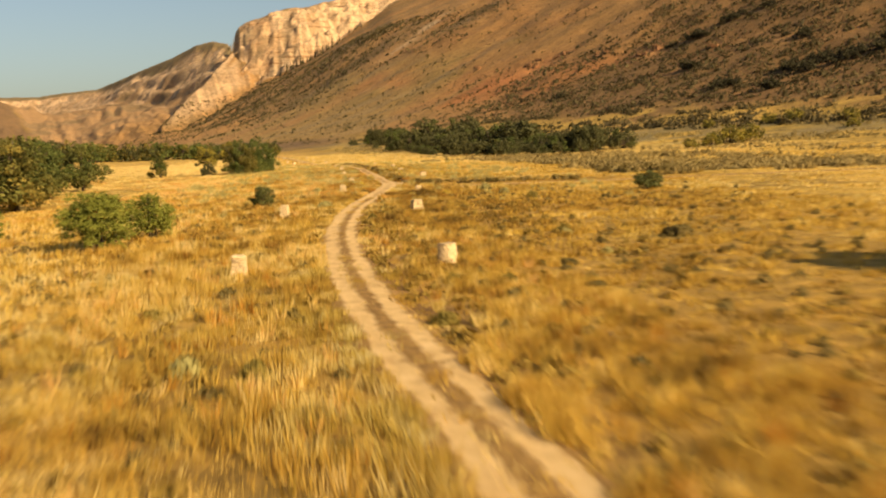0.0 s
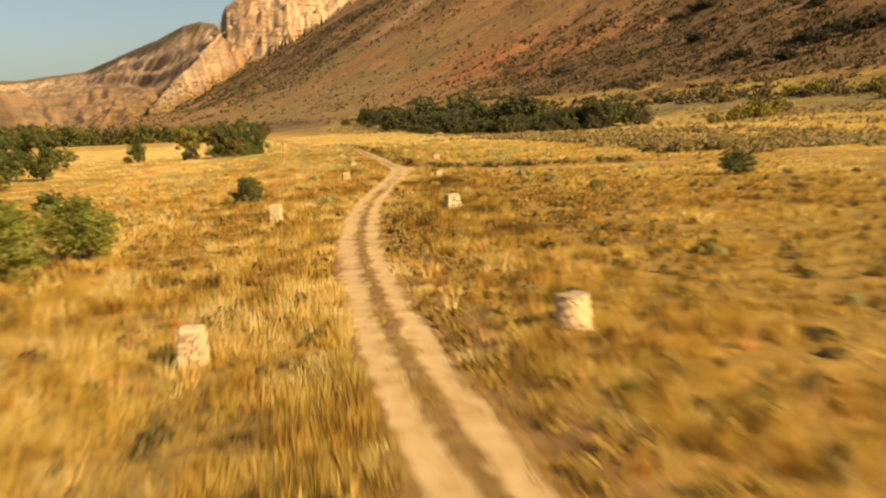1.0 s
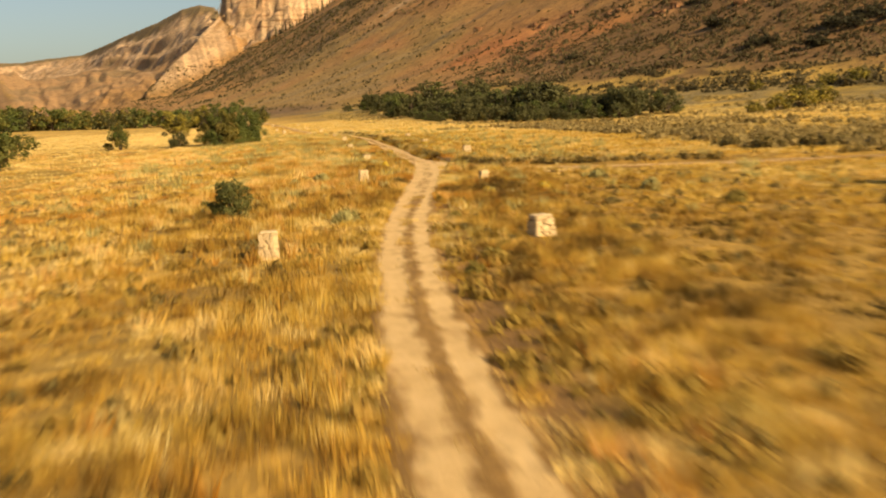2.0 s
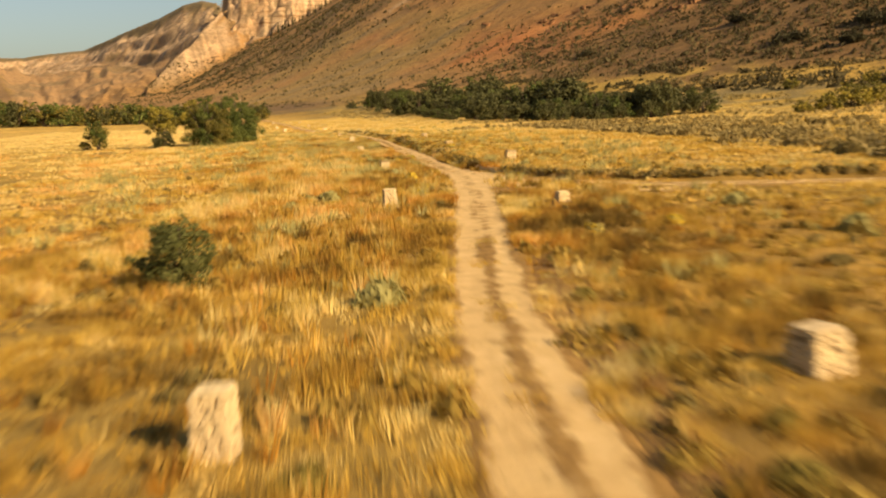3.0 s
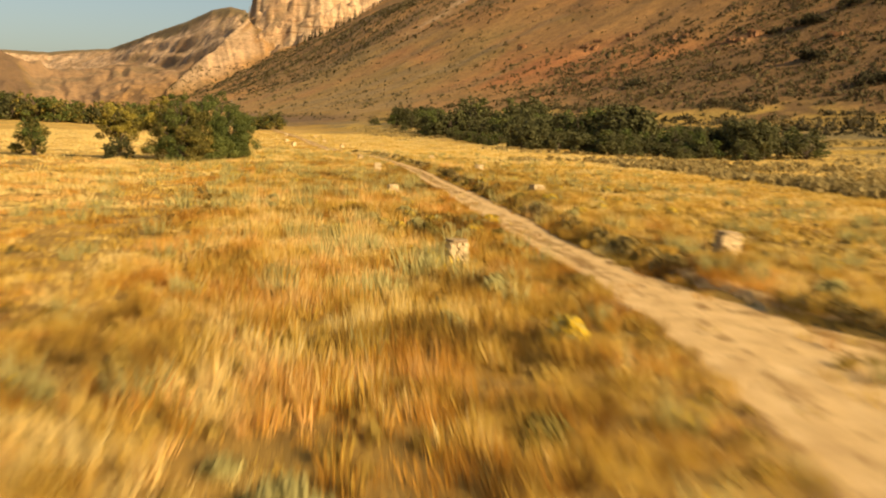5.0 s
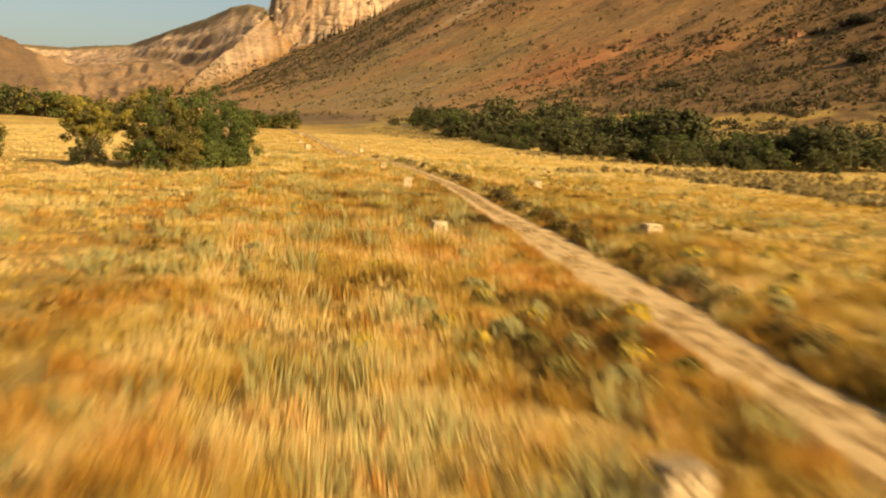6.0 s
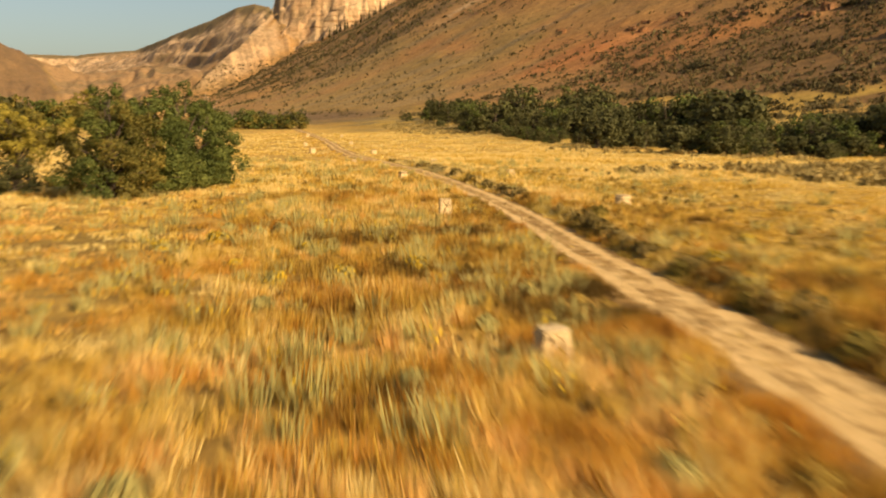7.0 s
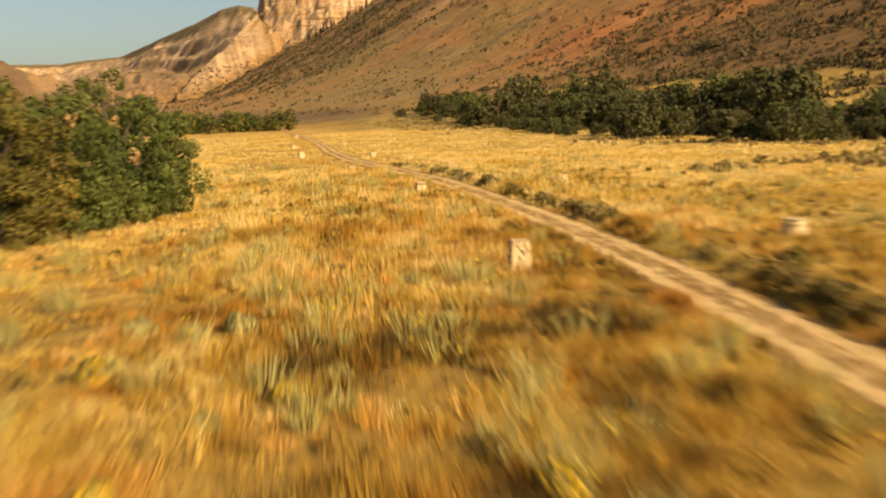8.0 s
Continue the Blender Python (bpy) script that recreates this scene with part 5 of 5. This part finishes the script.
    s, d = gen.uniform(0, 560, n), gen.uniform(130, 290, n)
    x, y = NX * d - NY * s, NY * d + NX * s
    band = smooth(0.46, 0.62, fbm(s / 70, d / 13, 451, 3)) * smooth(140, 185, d)
    keep = (gen.uniform(0, 1, n) < band) & (x - road_x(y) > 34)
    x, y = x[keep], y[keep]
    brush("sagebrush_flats", x, y, gen.uniform(0.6, 1.5, len(x)), DULL_SAGE, "grey-green sagebrush patches on the valley flat", gen, 14, 0.5)
    # sage and rabbitbrush in the meadow
    n = 9000
    y = gen.uniform(85, 300, n)
    off = gen.uniform(-30, 26, n)
    x = road_x(y) + off
    dens = 0.03 + 0.03 * (off < 0) + (0.3 - 0.22 * (off > 0)) * smooth(95, 130, y) * (1 - 0.7 * smooth(215, 260, y)) * (1 - 0.75 * smooth(-13, -20, off)) * smooth(0.46, 0.6, fbm(x / 9, y / 9, 461, 3)) * (x < 22)
    keep = (gen.uniform(0, 1, n) < dens) & (np.abs(off) > 1.9) & (side_track_gap(x, y) > 1.4)
    x, y = x[keep], y[keep]
    sz = gen.uniform(0.5, 1.1, len(x)) * (0.85 + 0.45 * smooth(100, 140, y))
    v, f = blades(x, y, sz * 0.75, np.full(len(x), 0.06), 46, sz * 0.36, gen, 0.6)
    tagged(new("meadow_sagebrush", sheet("meadow_sagebrush", v, f, SAGE, False)), "grey-green sagebrush tufts among dry grass", "shrubs", kind="stuff")
    pick = (gen.uniform(0, 1, len(x)) < 0.22 + 0.25 * smooth(170, 200, y)) & (y > 100)
    brush("rabbitbrush_flowers", x[pick] + 0.1, y[pick], sz[pick] * 1.15, FLOWER, "yellow flowering rabbitbrush in the meadow", gen, 26, 0.09)
    # low olive and brown tussocks, thickest beside the track
    n = 9000
    y = gen.uniform(8, 285, n)
    off = gen.uniform(-18, 16, n)
    x = road_x(y) + off
    dens = 0.14 + 0.22 * smooth(0.5, 0.62, fbm(x / 6, y / 6, 475, 3)) + 0.65 * ((off > 1.2) & (off < 4.6) & (y > 18) & (y < 112)) * smooth(0.38, 0.5, fbm(x / 2.5, y / 5, 476, 2)) + 0.2 * ((off < -1.2) & (off > -2.6))
    keep = (gen.uniform(0, 1, n) < dens) & (np.abs(off) > 1.25) & (side_track_gap(x, y) > 2.2)
    x, y = x[keep], y[keep]
    brush("grass_tussocks", x, y, gen.uniform(0.3, 0.75, len(x)), TUSSOCK, "low olive and brown tussocks among golden grass", gen, 32, 0.36)
    # dark brush on the low bank along the far edge of both tracks
    n = 760
    y = gen.uniform(146, 300, n)
    x = road_x(y) + 1.9 + np.abs(gen.normal(size=n)) * 0.4 + 0.4 * smooth(158, 170, y) * (1 - smooth(185, 205, y))
    ex = gen.uniform(-7, 34, 280)
    x, y = np.append(x, ex), np.append(y, np.interp(ex, SIDE_X, SIDE_Y) + 2.3 + np.abs(gen.normal(size=280)) * 0.5)
    keep = fbm(y / 5, x / 9, 465, 3) > 0.4
    x, y = x[keep], y[keep]
    for k, (nm, m_, l_) in enumerate((("track_edge_brush", DARK_SAGE, "dark green-brown brush along the track edge"), ("track_edge_sage", DULL_SAGE, "dusty sagebrush along the track edge"), ("track_edge_tussocks", TUSSOCK, "russet tussocks along the track edge"))):
        brush(nm, x[k::3], y[k::3], gen.uniform(0.4, 0.95, len(x[k::3])) * (1.1, 0.9, 0.8)[k], m_, l_, gen, 40, 0.28)
    n = 1100
    y = np.concatenate([gen.uniform(15, 280, 400), gen.uniform(14, 110, 700)])
    x = road_x(y) + gen.uniform(-30, 36, n)
    keep = np.abs(x - road_x(y)) > 2.0
    x, y = x[keep], y[keep]
    brush("dark_weeds", x, y, gen.uniform(0.28, 0.66, len(x)), DARK_SAGE, "small dark green-brown weeds in the meadow", gen, 40, 0.32)


build_brush()


# ---- single bushes that stand out in the meadow ----
def meadow_bush(name, label, category, group, mat, seed, flowers=None, count=440):
    """A rounded bush one metre across: short stems, upright narrow leaves, in some a crown of flowers."""
    gen = np.random.default_rng(seed)
    base = tagged(new(name), label, category, group)
    bm = bmesh.new()
    for k in range(7):
        a = 0.9 * k
        r = gen.uniform(0.15, 0.32)
        tube(bm, [(0.03 * math.cos(a), 0.03 * math.sin(a), -0.05), (r * 0.5 * math.cos(a), r * 0.5 * math.sin(a), 0.2), (r * math.cos(a), r * math.sin(a), 0.45)], [0.02, 0.015, 0.005], 4)
    part("stems", bm, BARK, base)
    for piece, m_, n, lo, wide in (("foliage", mat, count, 0.0, 0.075), ("flower_crown", flowers, 170, 0.55, 0.10)):
        if m_ is None:
            continue
        u = gen.normal(size=(n, 3))
        u /= np.linalg.norm(u, axis=1)[:, None]
        u[:, 2] = np.abs(u[:, 2])
        u = u[u[:, 2] >= lo - 0.3]
        n = len(u)
        lump = 0.7 + 0.5 * wave(u[:, 0] * 3 + seed, u[:, 1] * 3, 3)
        c = u * np.array([0.5, 0.5, 0.62]) * (gen.uniform(0.45, 1.0, n) ** 0.5 * lump)[:, None]
        if lo:
            c = u * np.array([0.5, 0.5, 0.64]) * lump[:, None]
        nrm = u + gen.normal(size=u.shape) * 0.45
        nrm /= np.linalg.norm(nrm, axis=1)[:, None]
        d = np.array([0, 0, 1.0]) + u * 0.4 + gen.normal(size=u.shape) * 0.25
        d = d - nrm * (d * nrm).sum(1)[:, None]
        d /= np.linalg.norm(d, axis=1)[:, None]
        e = np.cross(nrm, d)
        L = gen.uniform(0.14, 0.30, n)[:, None] * (0.5 if lo else 1.0)
        v = np.stack([c - d * L * 0.5, c + e * wide * 0.6, c + d * L * 0.6, c - e * wide * 0.6], 1).reshape(-1, 3)
        v[:, 2] = np.maximum(v[:, 2], 0.0)
        ob = new(piece, sheet(piece, v, np.arange(len(v)).reshape(-1, 4), m_, False))
        ob.parent = base
        tagged(ob, kind="stuff")
    return base


SAGE_SPOTS = [(-15.2, 160.3, 1.0), (-13.4, 163.6, 0.9), (-16.8, 162.0, 1.1), (-14.6, 157.4, 0.95), (-17.9, 158.6, 0.9), (-15.9, 165.4, 0.85), (-19.2, 164.6, 1.0), (-22.6, 181.5, 0.9), (-24.8, 186.3, 0.8), (-27.9, 190.4, 0.9), (-21.2, 187.8, 0.8), (-18.2, 176.5, 0.9), (-9.6, 160.5, 0.9), (-8.8, 165.6, 1.1), (-10.1, 171.8, 0.9), (-6.9, 26.3, 0.9), (6.7, 59.0, 0.85), (-0.8, 53.0, 0.7), (7.5, 48.6, 0.65), (5.6, 104.3, 1.2), (-11.7, 93.4, 1.4), (-1.5, 110.2, 0.8), (-13.2, 95.9, 0.6), (-11.8, 111.5, 0.7), (-3.7, 142.4, 1.2), (4.0, 114.4, 1.3),
              (-13.6, 143.8, 1.0), (-14.9, 137.5, 0.85), (-18.0, 127.0, 0.65), (-16.4, 124.5, 1.3), (-16.9, 125.6, 1.0), (-17.9, 118.9, 1.0), (-20.0, 193.5, 0.8), (-17.7, 167.9, 1.25), (-25.4, 169.9, 0.8), (-26.4, 175.1, 0.95)]
MORE_SAGE = [(-30.2, 202.2, 0.8), (-34.1, 210.2, 1.1), (-31.5, 210.6, 1.0), (-32.5, 210.0, 0.8), (-26.0, 210.4, 0.95), (-28.2, 205.3, 0.8), (-37.4, 230.8, 1.1), (-34.4, 232.2, 0.85), (-34.5, 226.0, 1.0)]
WEED_SPOTS = [(12.3, 55.0, 1.9), (-10.3, 33.8, 0.6), (11.9, 27.8, 0.7), (5.2, 45.1, 0.9), (5.5, 38.7, 0.8), (4.9, 43.5, 0.7), (1.2, 40.2, 0.65), (1.1, 85.8, 0.75), (-4.2, 84.9, 0.7), (-6.0, 88.8, 0.95), (2.0, 96.9, 1.0),
              (-5.0, 118.0, 0.95), (-2.3, 117.2, 0.8), (-5.8, 119.9, 0.95), (-15.8, 211.1, 1.5)]
GREEN_SPOTS = [(-13.9, 161.2, 1.1), (-15.8, 158.2, 1.0), (-12.9, 158.8, 0.9), (-16.2, 160.9, 0.9), (-17.4, 165.9, 0.9), (-10.9, 178.4, 1.1), (-12.4, 184.6, 1.2), (-13.3, 190.8, 1.0), (-14.2, 197.2, 1.1), (-0.2, 31.9, 0.9), (6.7, 60.1, 1.0), (-4.9, 25.5, 0.9), (-10.3, 34.9, 0.75), (2.3, 40.3, 0.8), (0.1, 41.2, 0.7), (7.6, 93.7, 1.2), (-11.9, 80.3, 0.9), (-13.2, 128.7, 0.95), (-15.1, 216.6, 1.2), (-5.9, 76.5, 0.8), (-5.2, 79.8, 0.9), (-4.6, 82.2, 0.7), (-6.3, 92.5, 0.8)]
YELLOW_SPOTS = [(-14.1, 159.2, 1.1), (-16.1, 163.8, 1.0), (-13.1, 165.2, 1.0), (-17.6, 160.4, 0.9), (-18.6, 163.0, 0.9), (-20.4, 159.8, 0.8), (-26.2, 196.0, 1.0), (-23.9, 198.8, 0.9), (-30.8, 198.6, 0.9), (-28.5, 195.2, 0.9), (-35.4, 203.8, 0.9), (-5.8, 178.0, 1.0), (-3.6, 184.4, 0.9), (-1.4, 176.0, 0.9), (-7.2, 190.6, 1.0), (-2.6, 196.2, 0.9), (-9.8, 205.6, 1.0), (-4.0, 105.8, 0.9), (-0.4, 107.8, 0.9), (-12.1, 136.1, 1.2), (-23.8, 174.0, 0.8), (-21.3, 172.4, 0.85), (-17.5, 167.2, 0.8), (-33.4, 205.7, 1.1), (-29.0, 204.0, 0.8), (-8.2, 168.0, 1.0), (-9.0, 177.0, 1.1), (-6.5, 171.5, 0.9), (-12.6, 199.0, 1.0)]
for name_, label_, cat_, group_, mat_, seed_, flower_, spots_, flat_ in (
        ("sagebrush", "grey-green rounded sagebrush among dry grass", "sagebrush", "sagebrush in the meadow", SAGE, 801, None, SAGE_SPOTS + MORE_SAGE, 0.95),
        ("weed_clump", "low dark green-brown weed clump in grass", "weed", "dark weeds in the meadow", DARK_SAGE, 802, None, WEED_SPOTS, 0.62),
        ("green_weed", "low olive green weed clump in grass", "weed", "green weeds in the meadow", OLIVE_WEED, 803, None, GREEN_SPOTS, 0.9),
        ("rabbitbrush", "rabbitbrush with yellow flower heads in the meadow", "rabbitbrush", "rabbitbrush in the meadow", SAGE, 804, FLOWER, YELLOW_SPOTS, 0.9)):
    model = meadow_bush(name_, label_, cat_, group_, mat_, seed_, flower_)
    for k, (x_, y_, w_) in enumerate(spots_):
        if k == 0:
            put(model, x_, y_, 0, w_, flat_)
        else:
            put_copy(model, x_, y_, k * 67, w_, flat_ * (0.9 + 0.07 * (k % 4)))
